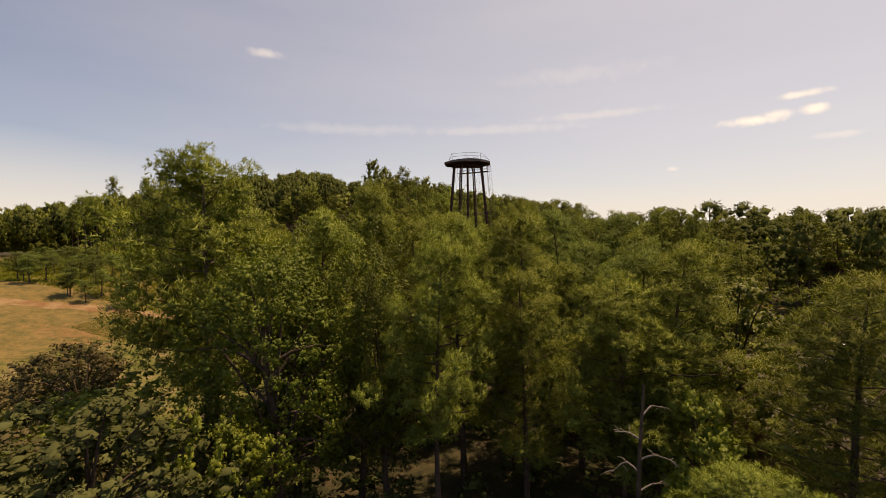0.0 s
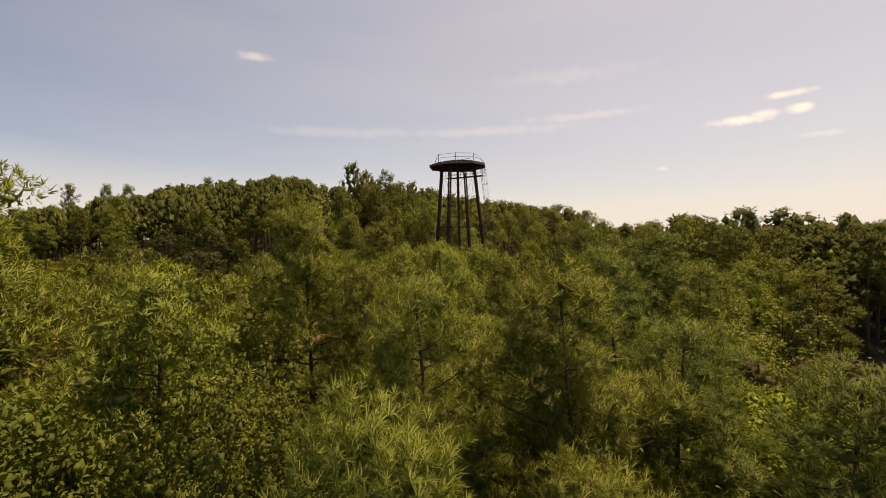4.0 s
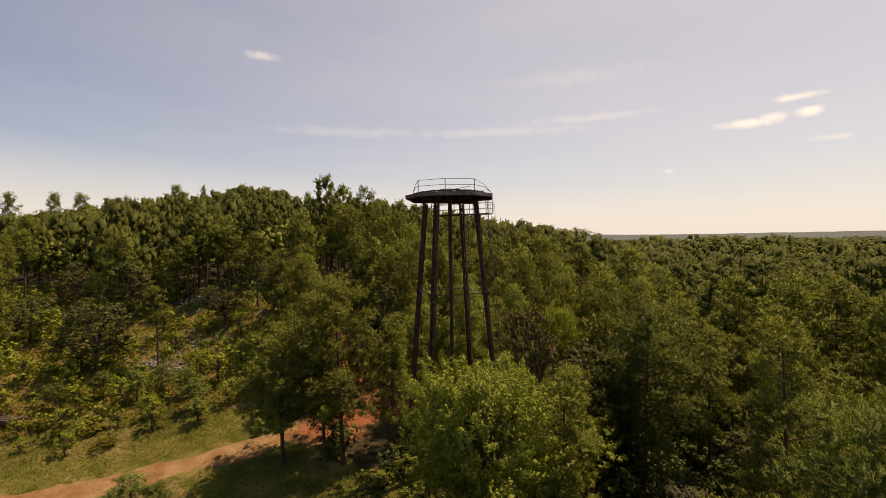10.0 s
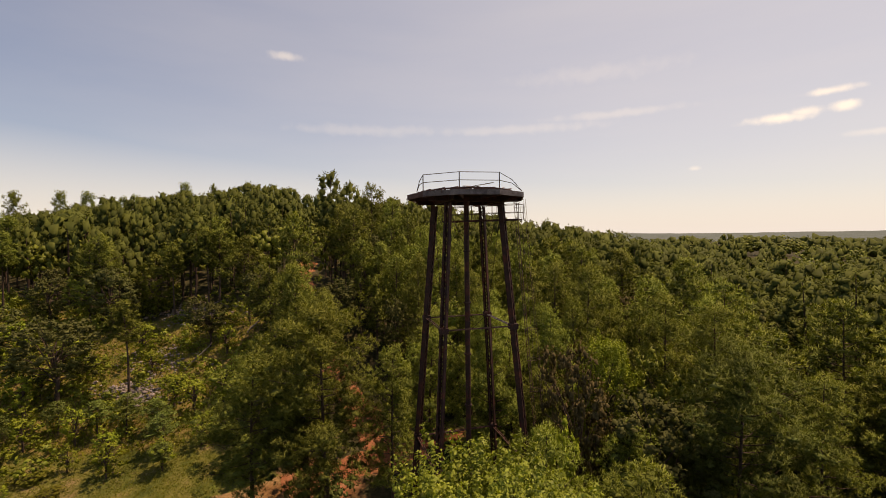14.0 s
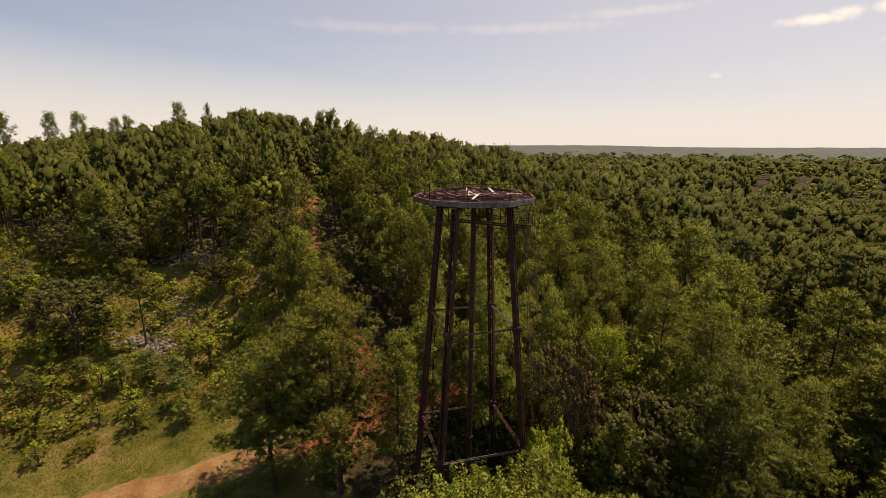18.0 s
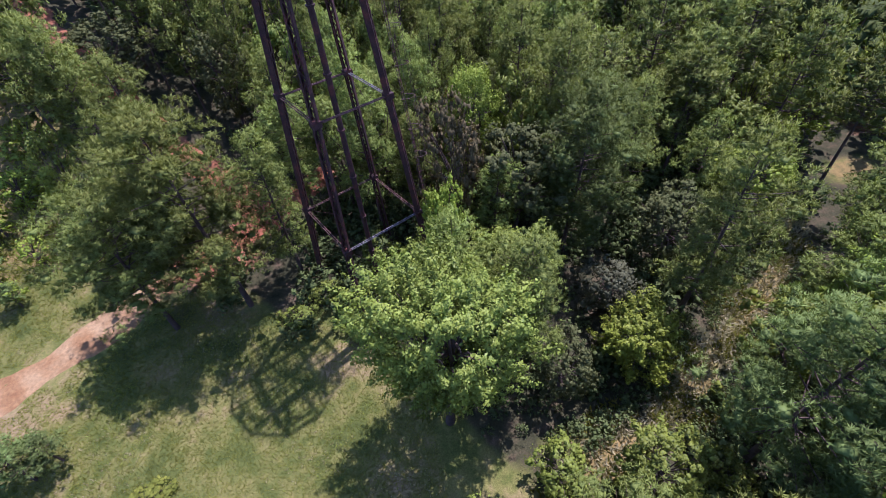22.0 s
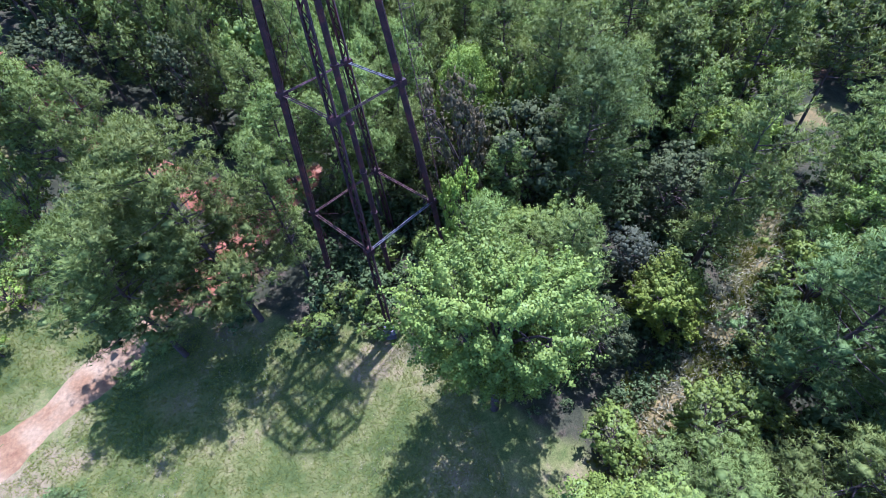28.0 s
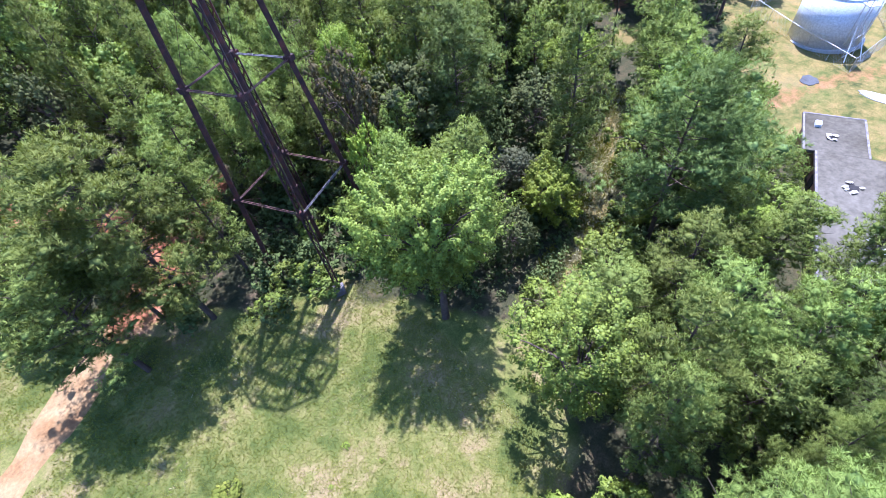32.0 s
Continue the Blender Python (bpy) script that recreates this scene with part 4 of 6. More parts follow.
# the wood east and north of the tower
EAST_WOOD = [
    ("oak", 25.4, 74.3, 8.0, 3.2), ("pine_full", 18.3, 77.4, 15.2, 4.3), ("lime_mid", 20.6, 110, 14.0, 3.6), ("oak", 27.0, 92.0, 11.0, 3.6),
    ("pine_full", 22.2, 59.6, 15.4, 4.8), ("broad_tall", 33.4, 56.8, 7.4, 3.2), ("pine", 27.4, 58.4, 11.5, 3.2), ("lime", 33.4, 77.4, 8.0, 3.4), ("broad", 34.6, 83.0, 9.0, 3.4), ("shrub", 20.4, 59.4, 2.6, 1.9), ("shrub", 23.6, 61.8, 3.0, 2.0), ("oak", 29.4, 75.0, 7.0, 2.4),
    ("lime", 43.6, 88.0, 9.0, 3.6), ("pine_mid", 52.0, 78.0, 14.0, 3.4), ("broad_mid", 57.0, 80.0, 12.0, 4.2), ("pine_mid", 62.0, 79.0, 14.0, 3.4), ("broad_mid", 67.5, 80.5, 12.0, 4.2), ("pine_mid", 73.0, 79.0, 14.0, 3.4), ("pine", 38.0, 70.4, 12.0, 3.6), ("pine", 31.8, 65.6, 12.5, 3.4), ("pine", 36.6, 62.8, 12.0, 3.4),
]
# before and beside the building
BY_BUILDING = [
    ("lime", 26.4, 54.6, 5.4, 2.5), ("pine", 24.2, 52.2, 9.0, 2.8), ("lime_tall", 22.0, 44.6, 11.5, 3.8), ("broad", 29.5, 54.6, 6.0, 2.4), ("broad_tall", 7.6, 55.2, 12.2, 4.0), ("pine", 9.4, 51.6, 14.2, 2.7), ("pine", 7.0, 50.4, 13.8, 2.1), ("lime_tall", 31.9, 64.4, 11.4, 3.8),
    ("pine", 13.6, 51.4, 12.0, 3.0), ("pine_deep", 16.8, 43.6, 13.4, 3.2), ("pine_deep", 12.2, 43.2, 11.6, 2.6), ("pine", 10.0, 45.6, 12.9, 1.9),
    ("pine", -4.6, 41.0, 14.6, 4.4), ("brown", 1.6, 47.0, 5.0, 2.4), ("oak", -0.8, 48.8, 11.6, 2.2), ("broad", -5.5, 46.0, 5.0, 2.4), ("oak", -9.0, 43.5, 5.0, 2.2), ("broad", 1.8, 43.6, 8.0, 2.4), ("broad", -2.6, 44.4, 6.0, 2.4), ("shrub", -7.5, 48.5, 3.0, 2.0), ("shrub", -3.6, 49.4, 2.6, 1.9), ("shrub", 2.0, 51.6, 2.6, 1.9), ("broad", 4.4, 49.2, 5.6, 2.2), ("pine_deep", 18.0, 40.4, 12.0, 3.2), ("pine", 16.6, 54.4, 11.0, 3.2), ("pine", 12.4, 48.0, 10.5, 2.8),
]
# the wood on the way
SOUTH_WOOD = [
    ("broad", 21.4, 37.0, 7.5, 2.8), ("pine_big", -5.8, 28.4, 18.4, 5.2), ("pine_big", -7.6, 37.0, 15.0, 4.0), ("broad_tall", -1.8, 33.6, 13.8, 4.2), ("deep_tall", 3.2, 28.2, 14.4, 3.0),
    ("pine", 0.9, 38.2, 17.8, 3.4), ("pine_deep", 15.0, 33.6, 13.4, 3.2), ("lime_tall", 19.6, 34.6, 13.6, 4.0), ("pine", 8.2, 31.2, 15.2, 3.3), ("pine", 11.6, 34.8, 13.0, 3.0),
    ("pine", 8.6, 39.4, 12.6, 3.0),
]
# the edge of the wood where the walk begins
SOUTH_EDGE = [
    # oak at (-2.8, 18.8) and (-5.6, 15.6): darker leaf colour chosen for shade there
    ("deep_tall", 0.0, 25.4, 16.6, 4.4), ("brown", -14.5, 28.5, 8.2, 3.4), ("oak", -18.0, 31.0, 7.0, 3.2), ("brown", -19.5, 27.0, 6.5, 3.0), ("oak", -12.0, 24.0, 6.5, 3.2), ("oak", -16.0, 23.0, 6.0, 3.0), ("brown", -23.0, 33.0, 5.5, 2.6), ("broad", -9.0, 24.5, 7.5, 3.0), ("brown", -7.6, 20.0, 7.0, 3.2), ("oak", -2.8, 18.8, 8.8, 4.2), ("oak", -5.6, 15.6, 8.4, 4.0), ("broad", 0.2, 21.4, 8.0, 2.2),
    ("oak", 1.2, 16.4, 5.2, 2.6), ("pine", 15.8, 25.4, 12.2, 3.4), ("pine", 11.8, 27.0, 12.4, 2.8), ("pine", 7.9, 25.4, 13.8, 2.8), ("deep_tall", 4.9, 27.6, 13.0, 2.8), ("pine", 21.8, 22.2, 12.4, 3.6),
    ("pine", 24.2, 27.2, 11.2, 3.2), ("broad", 18.4, 24.4, 8.2, 2.6), ("pine", 17.4, 19.4, 8.0, 2.6), ("pine", 17.4, 27.0, 13.4, 3.4),
]
STANDS = BY_TOWER + WEST_SLOPE + BY_TRAIL + EAST_WOOD + BY_BUILDING + SOUTH_WOOD + SOUTH_EDGE
GROWN = []
for kind, x, y, H, R in STANDS:
    kind = "pine_close" if kind == "pine" and y < 46 else kind
    tree(kind, x, y, H, R)
    GROWN.append((x, y, R))

for x, y, H in ((-19.6, 67.6, 3.9), (-18.3, 68.4, 3.0), (-28.0, 63.9, 1.6), (-22.4, 66.8, 1.2), (-32.2, 84.0, 3.6), (-34.6, 83.0, 3.2), (-29.6, 85.0, 3.0), (-27.0, 83.2, 3.2), (-40.5, 78.8, 2.8), (-25.0, 81.0, 2.4), (-38, 82, 3)):
    tree("young_pine", x, y, H * 1.1, H * 0.5)
WEST_YOUNG = [(-78 + 1.2 * k + 2.2 * math.sin(k * 2.3), 70 - 0.25 * k + 5.5 * math.sin(k * 1.7 + 1), 2.6 + 1.5 * abs(math.sin(k * 1.3))) for k in range(26)]
for x, y, H in WEST_YOUNG:
    tree("young_pine", x, y, H * 1.15, H * 0.52)
for x, y, H in ((-92, 94, 13.5), (-84, 90, 13), (-75, 86, 10.5), (-99, 98, 12), (-70, 94, 12)):
    tree("pine_lone", x, y, H, 2.4)
NEAR_SAPLINGS = ((-14.7, 63.0, 2.2), (-29.1, 79.4, 2.4), (-36.4, 76.0, 2.6), (-33.5, 74.1, 1.8), (-35.1, 81.4, 2.8), (-25.3, 81.2, 2.0), (-27.8, 87.8, 3.0), (-31, 81, 2.2), (-33, 79, 1.8), (-38.6, 79.4, 2.6), (-41, 81, 2.6), (-44, 83, 3.0), (-47.5, 81, 2.6), (-30.5, 88, 3.0), (-26, 90, 3.2), (-43, 88, 3.0), (-55, 82, 3.2))
FAR_SAPLINGS = ((-24, 84.4, 2.4), (-52, 79, 2.6), (-58, 80, 2.8), (-62, 81, 3.2), (-37, 91.5, 2.2), (-41, 94, 3.2), (-30.5, 96, 2.6), (-28.4, 101, 3.0), (-47, 90, 3.0), (-54, 89, 3.4), (-60, 88, 3.4), (-66, 86, 3.6), (-26, 95.5, 2.8), (-44.4, 85, 2.6), (-49.4, 86.6, 3.0), (-39.4, 74.4, 1.6), (-37.2, 73.0, 1.2))
for x, y, H in NEAR_SAPLINGS + FAR_SAPLINGS:
    tree("sapling", x, y, H * 1.5, H * 0.52)
for x, y, H, R in ((-31.5, 76.2, 0.9, 1.5), (-34.6, 77.2, 0.9, 1.4), (-39.0, 76.6, 1.0, 1.3), (-19.5, 64.4, 0.8, 1.5), (-12.2, 65.0, 0.7, 1.6), (-13.0, 60.4, 0.7, 1.5), (-20.6, 60.2, 0.6, 1.5), (-23.2, 57.6, 0.6, 1.5)):
    tree("weed", x, y, H, R)
for x, y, H in ((-4.6, 62.8, 0.55), (-3.4, 60.6, 0.4), (-18.8, 59.4, 0.6), (-6.6, 61.4, 0.35)):
    tree("sapling", x, y, H, H * 0.5)

# the wood: scattered places with a least distance, sorted by how near the walk passes
rng = np.random.default_rng(17)
CORRIDOR = [(12, 4), (9, 40), (4, 60), (2, 78)]


def wooded(x, y):
    m = ~inside(MEADOW, x, y) & ~inside(YARD, x, y) & ~inside(HOUSE, x, y)
    m &= (to_line(ROAD, x, y) > 3.4) & (to_line(HILLROAD, x, y) > 4.2) & (to_line(TRAIL, x, y) > 3.0) & (np.hypot(x - 48, y - 80) > 4.0)
    m &= np.hypot(x - 2.75, y - 78) > 5.6
    m &= ~((x > -8) & (x < 7) & (y > 60) & (y < 84)) & ~((x > 1) & (x < 15) & (y > 46) & (y < 67)) & ~((x < -3) & (y < 31)) & ~((x < 3) & (y < 24)) & ~((x > 18) & (x < 34) & (y < 34)) & ~((x > 34.5) & (x < 60) & (y > 50) & (y < 73))
    m &= ~inside(SLOPE, x, y) & ~((x > 13) & (x < 22) & (y > 68) & (y < 75.5))
    return m


def scatter(x0, x1, y0, y1, gap, tries):
    px, py = rng.uniform(x0, x1, tries), rng.uniform(y0, y1, tries)
    ok = wooded(px, py)
    cell, out = {}, []
    for x, y, R in GROWN:
        cell.setdefault((int(x // 4), int(y // 4)), []).append((x, y, R * 0.62 + 1.2))
    for x, y in zip(px[ok], py[ok]):
        i, j = int(x // 4), int(y // 4)
        near = [q for a in (-2, -1, 0, 1, 2) for b in (-2, -1, 0, 1, 2) for q in cell.get((i + a, j + b), ())]
        if all(math.hypot(x - q[0], y - q[1]) > q[2] for q in near):
            cell.setdefault((i, j), []).append((x, y, gap))
            out.append((x, y))
    return out


spots = scatter(-95, 125, -12, 84, 4.3, 20000) + scatter(-95, 18, 84, 190, 3.0, 21000) + scatter(18, 125, 84, 190, 3.7, 19000)
spots = np.array(spots)
far_from = to_line(CORRIDOR, spots[:, 0], spots[:, 1])
order = np.argsort(far_from)
n_near, n_mid = 0, 0
joined = {"pine": [], "broad": [], "oak": [], "lime": [], "brown": []}


def add_joined(kind, arrs, x, y, H, h0, R, r0):
    (wv, wf), (cv, cf, cn) = arrs[rng.integers(len(arrs))]
    a = rng.uniform(0, 2 * np.pi)
    c, s = np.cos(a), np.sin(a)
    rot = np.array([[c, -s, 0], [s, c, 0], [0, 0, 1]])
    sc = np.array([R / r0, R / r0, H / h0])
    base = np.array([x, y, gz(x, y) - 0.1])
    joined[kind].append(((cv * sc) @ rot.T + base, cf, unit((cn / sc) @ rot.T), (wv * sc) @ rot.T + base, wf))


for k in order:
    x, y = spots[k]
    d = far_from[k]
    south = y < 54
    u = rng.uniform()
    if math.hypot(x - 9, (y - 14) * 0.85) < 11:
        continue
    H = rng.uniform(12.0, 16.0) if south else rng.uniform(9.5, 14.0)
    if 104 < y < 175 and -30 < x < 24:
        H = rng.uniform(13.5, 18.5)
    elif y > 100 and x < -8:
        H = rng.uniform(9.0, 15.0)
    elif x > 26:
        H = rng.uniform(10.5, 15.5)
    elif y > 62:
        H = rng.uniform(12.0, 17.5)
    R = min(3.4, H * rng.uniform(0.18, 0.27))
    kind = "pine" if u < (0.84 if y > 84 else 0.74) else "broad" if u < 0.9 else "oak" if u < 0.94 else "lime" if u < 0.975 else "brown"
    if kind == "lime" and x < 18 and y > 84:
        kind = "broad"
    if y > 84:
        R = H * rng.uniform(0.14, 0.205) * (1.35 if x > 18 else 1)
    if kind != "pine":
        H *= 0.74
        R = H * (rng.uniform(0.22, 0.32) if y > 84 else rng.uniform(0.34, 0.44))
    if y < 24 and abs(x - 11.3) < 9:
        H *= 0.72
    if x < 4 and 38 < y < 62:
        continue
    if d < 26 and n_near < 54:
        n_near += 1
        if kind == "pine" and y < 46:
            # pines right of the walk get the needle colour darkened for shade
            kind = "pine_deep" if x > 12 else "pine_close" if d < 7 else kind
        tree(kind, x, y, H, R)
    elif n_mid < 120 and d < 60:
        n_mid += 1
        tree({"pine": "pine_mid", "broad": "broad_mid", "oak": "oak_mid", "lime": "lime_mid", "brown": "brown"}[kind], x, y, H, R)
    elif d < 58:
        add_joined(kind, PINES_LOW if kind == "pine" else BROAD_FAR, x, y, H, 12.0 if kind == "pine" else 9.0, R, 2.2 if kind == "pine" else 3.4)
    else:
        add_joined(kind, PINES_FAR if kind == "pine" else BROAD_FAR, x, y, H, 12.0 if kind == "pine" else 9.0, R * 1.08, 2.1 if kind == "pine" else 3.4)

# the wood that runs on to the horizon, ever sparser and larger
for r0, r1, n in ((100, 190, 2400), (190, 340, 1000), (340, 620, 900), (620, 1200, 850), (1200, 2600, 700)):
    rad = np.sqrt(rng.uniform(r0**2, r1**2, n * 2))
    ang = rng.uniform(radians(-35), radians(215), n * 2)
    px, py = 10 + rad * np.cos(ang), 40 + rad * np.sin(ang)
    ok = ~((px > -95) & (px < 125) & (py > -12) & (py < 190)) & wooded(px, py)
    for x, y in zip(px[ok][:n], py[ok][:n]):
        grow = 1 + max(0, (r0 - 190) / 900)
        H = rng.uniform(11, 14.5)
        R = H * rng.uniform(0.24, 0.32) * grow * (1.25 if r0 > 150 else 0.62) * (1.5 if r0 > 300 else 1)
        kind = "pine" if rng.uniform() < 0.8 else "broad"
        add_joined(kind, (PINES_FAR if r0 < 150 else PINES_DOT) if kind == "pine" else BROAD_FAR, x, y, H, 12.0 if kind == "pine" else 9.0, R, (2.1 if r0 < 150 else 3.0) if kind == "pine" else 3.4)

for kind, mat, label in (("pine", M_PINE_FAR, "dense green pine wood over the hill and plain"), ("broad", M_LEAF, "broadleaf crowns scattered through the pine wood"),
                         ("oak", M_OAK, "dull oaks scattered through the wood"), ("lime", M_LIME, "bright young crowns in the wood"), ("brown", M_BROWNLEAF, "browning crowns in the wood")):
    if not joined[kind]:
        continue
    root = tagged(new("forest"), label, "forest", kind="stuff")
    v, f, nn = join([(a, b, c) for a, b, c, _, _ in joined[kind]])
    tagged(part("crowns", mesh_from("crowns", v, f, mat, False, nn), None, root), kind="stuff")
    v, f = join([(a, b) for _, _, _, a, b in joined[kind] if abs(a[0, 0] - 10) < 120 and a[0, 1] < 190])
    tagged(part("trunks", mesh_from("trunks", v, f, M_BARK, True), None, root), kind="stuff")

# undergrowth that covers the floor of the near wood
low = [broad_arrays(s, 1.6, 1.15, 0.02, 11, 7, 0.25, 0.42, 3, 1.0, False, 0.42, lumps=1) for s in (91, 92, 93)]
ux, uy = np.r_[rng.uniform(-55, 70, 2000), rng.uniform(-20, 42, 2600)], np.r_[rng.uniform(6, 120, 2000), rng.uniform(45, 98, 2600)]
ok = wooded(ux, uy) & (to_line(CORRIDOR, ux, uy) < 62)
pieces, bushes = [], []
for x, y in zip(ux[ok], uy[ok]):
    (_, _), (cv, cf, cn) = low[rng.integers(3)]
    a, s = rng.uniform(0, 6.28), rng.uniform(0.6, 1.5)
    rot = np.array([[np.cos(a), -np.sin(a), 0], [np.sin(a), np.cos(a), 0], [0, 0, 1]])
    pieces.append(((cv * s) @ rot.T + np.array([x, y, gz(x, y) - 0.1]), cf, cn @ rot.T))
for x, y, s in ((1.2, 76.5, 1.6), (4.4, 77.4, 1.4), (2.8, 80.2, 1.7), (0.2, 79.0, 1.2), (5.8, 74.8, 1.6), (7.4, 78.0, 1.5), (-1.8, 78.2, 1.4), (3.0, 74.0, 1.5), (-2.6, 81.0, 1.5), (6.0, 81.2, 1.6)):
    pieces.append((low[0][1][0] * s + np.array([x, y, gz(x, y) - 0.1]), low[0][1][1], low[0][1][2]))
for x, y in zip(rng.uniform(-100, -22, 700), rng.uniform(72, 107, 700)):
    if (inside(SLOPE, np.array([x]), np.array([y]))[0] or y > 76 + 0.1 * (x + 40)) and to_line(ROAD, x, y) > 4 and to_line(HILLROAD, x, y) > 2.5 and not inside([(-30, 72), (-22, 72), (-16, 82), (-24, 86), (-36, 80)], np.array([x]), np.array([y]))[0]:
        (_, _), (cv, cf, cn) = low[rng.integers(3)]
        bushes.append((cv * rng.uniform(0.4, 1.35) + np.array([x, y, gz(x, y) - 0.1]), cf, cn))
for x, y, s in zip(rng.uniform(-4, 10, 130), rng.uniform(73.5, 86, 130), rng.uniform(0.5, 1.2, 130)):
    (_, _), (cv, cf, cn) = low[rng.integers(3)]
    pieces.append((cv * s + np.array([x, y, gz(x, y) - 0.1]), cf, cn))
for x, y in zip(*(rng.uniform(a, b, 150) for a, b in ((3, 18), (57, 80)))):
    if to_line(TRAIL, x, y) > 1.3 and math.hypot(x - 2.75, y - 78) > 2 and not inside(MEADOW, np.array([x]), np.array([y]))[0]:
        (_, _), (cv, cf, cn) = low[rng.integers(3)]
        pieces.append((cv * rng.uniform(0.4, 0.9) + np.array([x, y, gz(x, y) - 0.1]), cf, cn))
for k in range(260):
    i = rng.integers(len(TRAIL) - 1)
    u = rng.uniform()
    x, y = [TRAIL[i][q] + (TRAIL[i + 1][q] - TRAIL[i][q]) * u + rng.choice((-1, 1)) * rng.uniform(0.4, 2.4) for q in (0, 1)]
    if to_line(TRAIL, x, y) > 1.0 and not inside(MEADOW, np.array([x]), np.array([y]))[0]:
        (_, _), (cv, cf, cn) = low[rng.integers(3)]
        pieces.append((cv * rng.uniform(0.3, 0.8) + np.array([x, y, gz(x, y) - 0.1]), cf, cn))
v, f, nn = join(pieces)
tagged(new("undergrowth", mesh_from("undergrowth", v, f, M_UNDER, False, nn)), "dull green undergrowth on the shaded forest floor", "undergrowth", kind="stuff")
v, f, nn = join(bushes)
tagged(new("bushes", mesh_from("bushes", v, f, M_LEAF, False, nn)), "low green bushes scattered over the grassy slope", "bushes", kind="stuff")



# ---- the water tower's frame ----
TX, TY = 2.75, 78.0
TZ = gz(TX, TY)
PHI = 163.0
DECK = 26.1


def side_at(z):
    return 4.5 + (17.78 - z) * 0.14


def corner(i, z):
    a = radians(PHI + 90 * i)
    h = side_at(z) / math.sqrt(2)
    return Vector((TX + h * math.cos(a), TY + h * math.sin(a), z))


tower = tagged(new("water_tower"), "rusted four-legged steel water tower frame without its tank", "water tower")
tower.matrix_basis = Matrix.Translation((TX, TY, TZ))
TI = Matrix.Translation((-TX, -TY, -TZ))


def tpart(name, bm, mat, label="", parent=None):
    bmesh.ops.transform(bm, matrix=TI, verts=bm.verts)
    return part(name, bm, mat, parent or tower, label)


TOP = 25.5
for i in range(4):
    a, b = corner(i, -0.3), corner(i, TOP)
    ax = (b - a).normalized()
    out = Vector((math.cos(radians(PHI + 90 * i)), math.sin(radians(PHI + 90 * i)), 0))
    u = Vector((-out.y, out.x, 0))
    v = ax.cross(u).normalized()
    w = 0.19
    leg = new("leg")
    leg.parent = tower
    tagged(leg, "riveted dark rusted channel leg")
    for s in (-1, 1):
        bm = bm_new()
        beam(bm, a + u * s * w, b + u * s * w, 0.30, 0.018, u)
        for q in (-1, 1):
            beam(bm, a + u * s * (w - 0.04) + v * q * 0.15, b + u * s * (w - 0.04) + v * q * 0.15, 0.016, 0.085, u)
        tpart("channel", bm, M_RUST, "", leg)
    n = 52
    for q in (-1, 1):
        bm = bm_new()
        for k in range(n):
            p0 = a + (b - a) * (k / n) + u * (w - 0.05) * (1 if k % 2 else -1) + v * q * 0.163
            p1 = a + (b - a) * ((k + 1) / n) - u * (w - 0.05) * (1 if k % 2 else -1) + v * q * 0.163
            beam(bm, p0, p1, 0.055, 0.012, v)
        tpart("lacing", bm, M_RUST, "", leg)
    bm = bm_new()
    box(bm, (0.9, 0.9, 0.5), Matrix.Translation((a.x, a.y, TZ - 0.05)) @ Matrix.Rotation(radians(PHI), 4, "Z"))
    bmesh.ops.bevel(bm, geom=bm.edges[:], offset=0.05, segments=1)
    tpart("footing", bm, M_STRUT, "stained concrete footing")

for z in (17.78, 9.3):
    for i in range(4):
        a, b = corner(i, z), corner(i + 1, z)
        d = (b - a).normalized()
        nrm = Vector((-d.y, d.x, 0))
        bm = bm_new()
        for s in (-1, 1):
            beam(bm, a + nrm * s * 0.07, b + nrm * s * 0.07, 0.03, 0.055)
        for k in range(7):
            p = a + (b - a) * (k + 0.5) / 7
            beam(bm, p - nrm * 0.07, p + nrm * 0.07, 0.04, 0.02)
        pale = (z > 12 and i == 2) or (z < 12 and i == 1)
        tpart("strut", bm, M_STRUT if pale else M_RUSTDECK, "pale weathered double-angle strut" if pale else "thin rusted double-angle strut")
        bm = bm_new()
        p = a
        box(bm, (0.5, 0.5, 0.34), Matrix.Translation(p) @ Matrix.Rotation(radians(PHI + 45), 4, "Z"))
        bmesh.ops.bevel(bm, geom=bm.edges[:], offset=0.04, segments=1)
        tpart("gusset", bm, M_RUST)

# tie rods, most of them broken and hanging
R2 = random.Random(5)
for z0, z1, keep in ((17.78, 25.2, (0, 2, 3)), (9.3, 17.78, (0,)), (0.4, 9.3, (1, 3))):
    for i in range(4):
        for flip in (0, 1):
            a, b = corner(i + flip, z1), corner(i + 1 - flip, z0)
            full = i in keep and flip == 0 and z1 > 20
            bm = bm_new()
            if full:
                rod(bm, a, b, 0.014, 5)
            else:
                e = a + (b - a) * R2.uniform(0.12, 0.3)
                e.z = a.z - R2.uniform(1.0, 2.6)
                rod(bm, a, e, 0.014, 5)
            tpart("tie_rod", bm, M_RUST)

bm = bm_new()
rod(bm, (TX, TY, TZ - 0.2), (TX, TY, DECK - 0.3), 0.17, 14)
for z in np.arange(2.0, 25, 3.4):
    rod(bm, (TX, TY, z), (TX, TY, z + 0.09), 0.24, 14)
tpart("riser_pipe", bm, M_RUST, "dark flanged riser pipe")

# deck: ten-sided rim on radiating joists
DR = 3.85


def rim(k, r=DR, z=DECK):
    a = radians(-158 + 36 * k)
    return Vector((TX + r * math.cos(a), TY + r * math.sin(a), z))


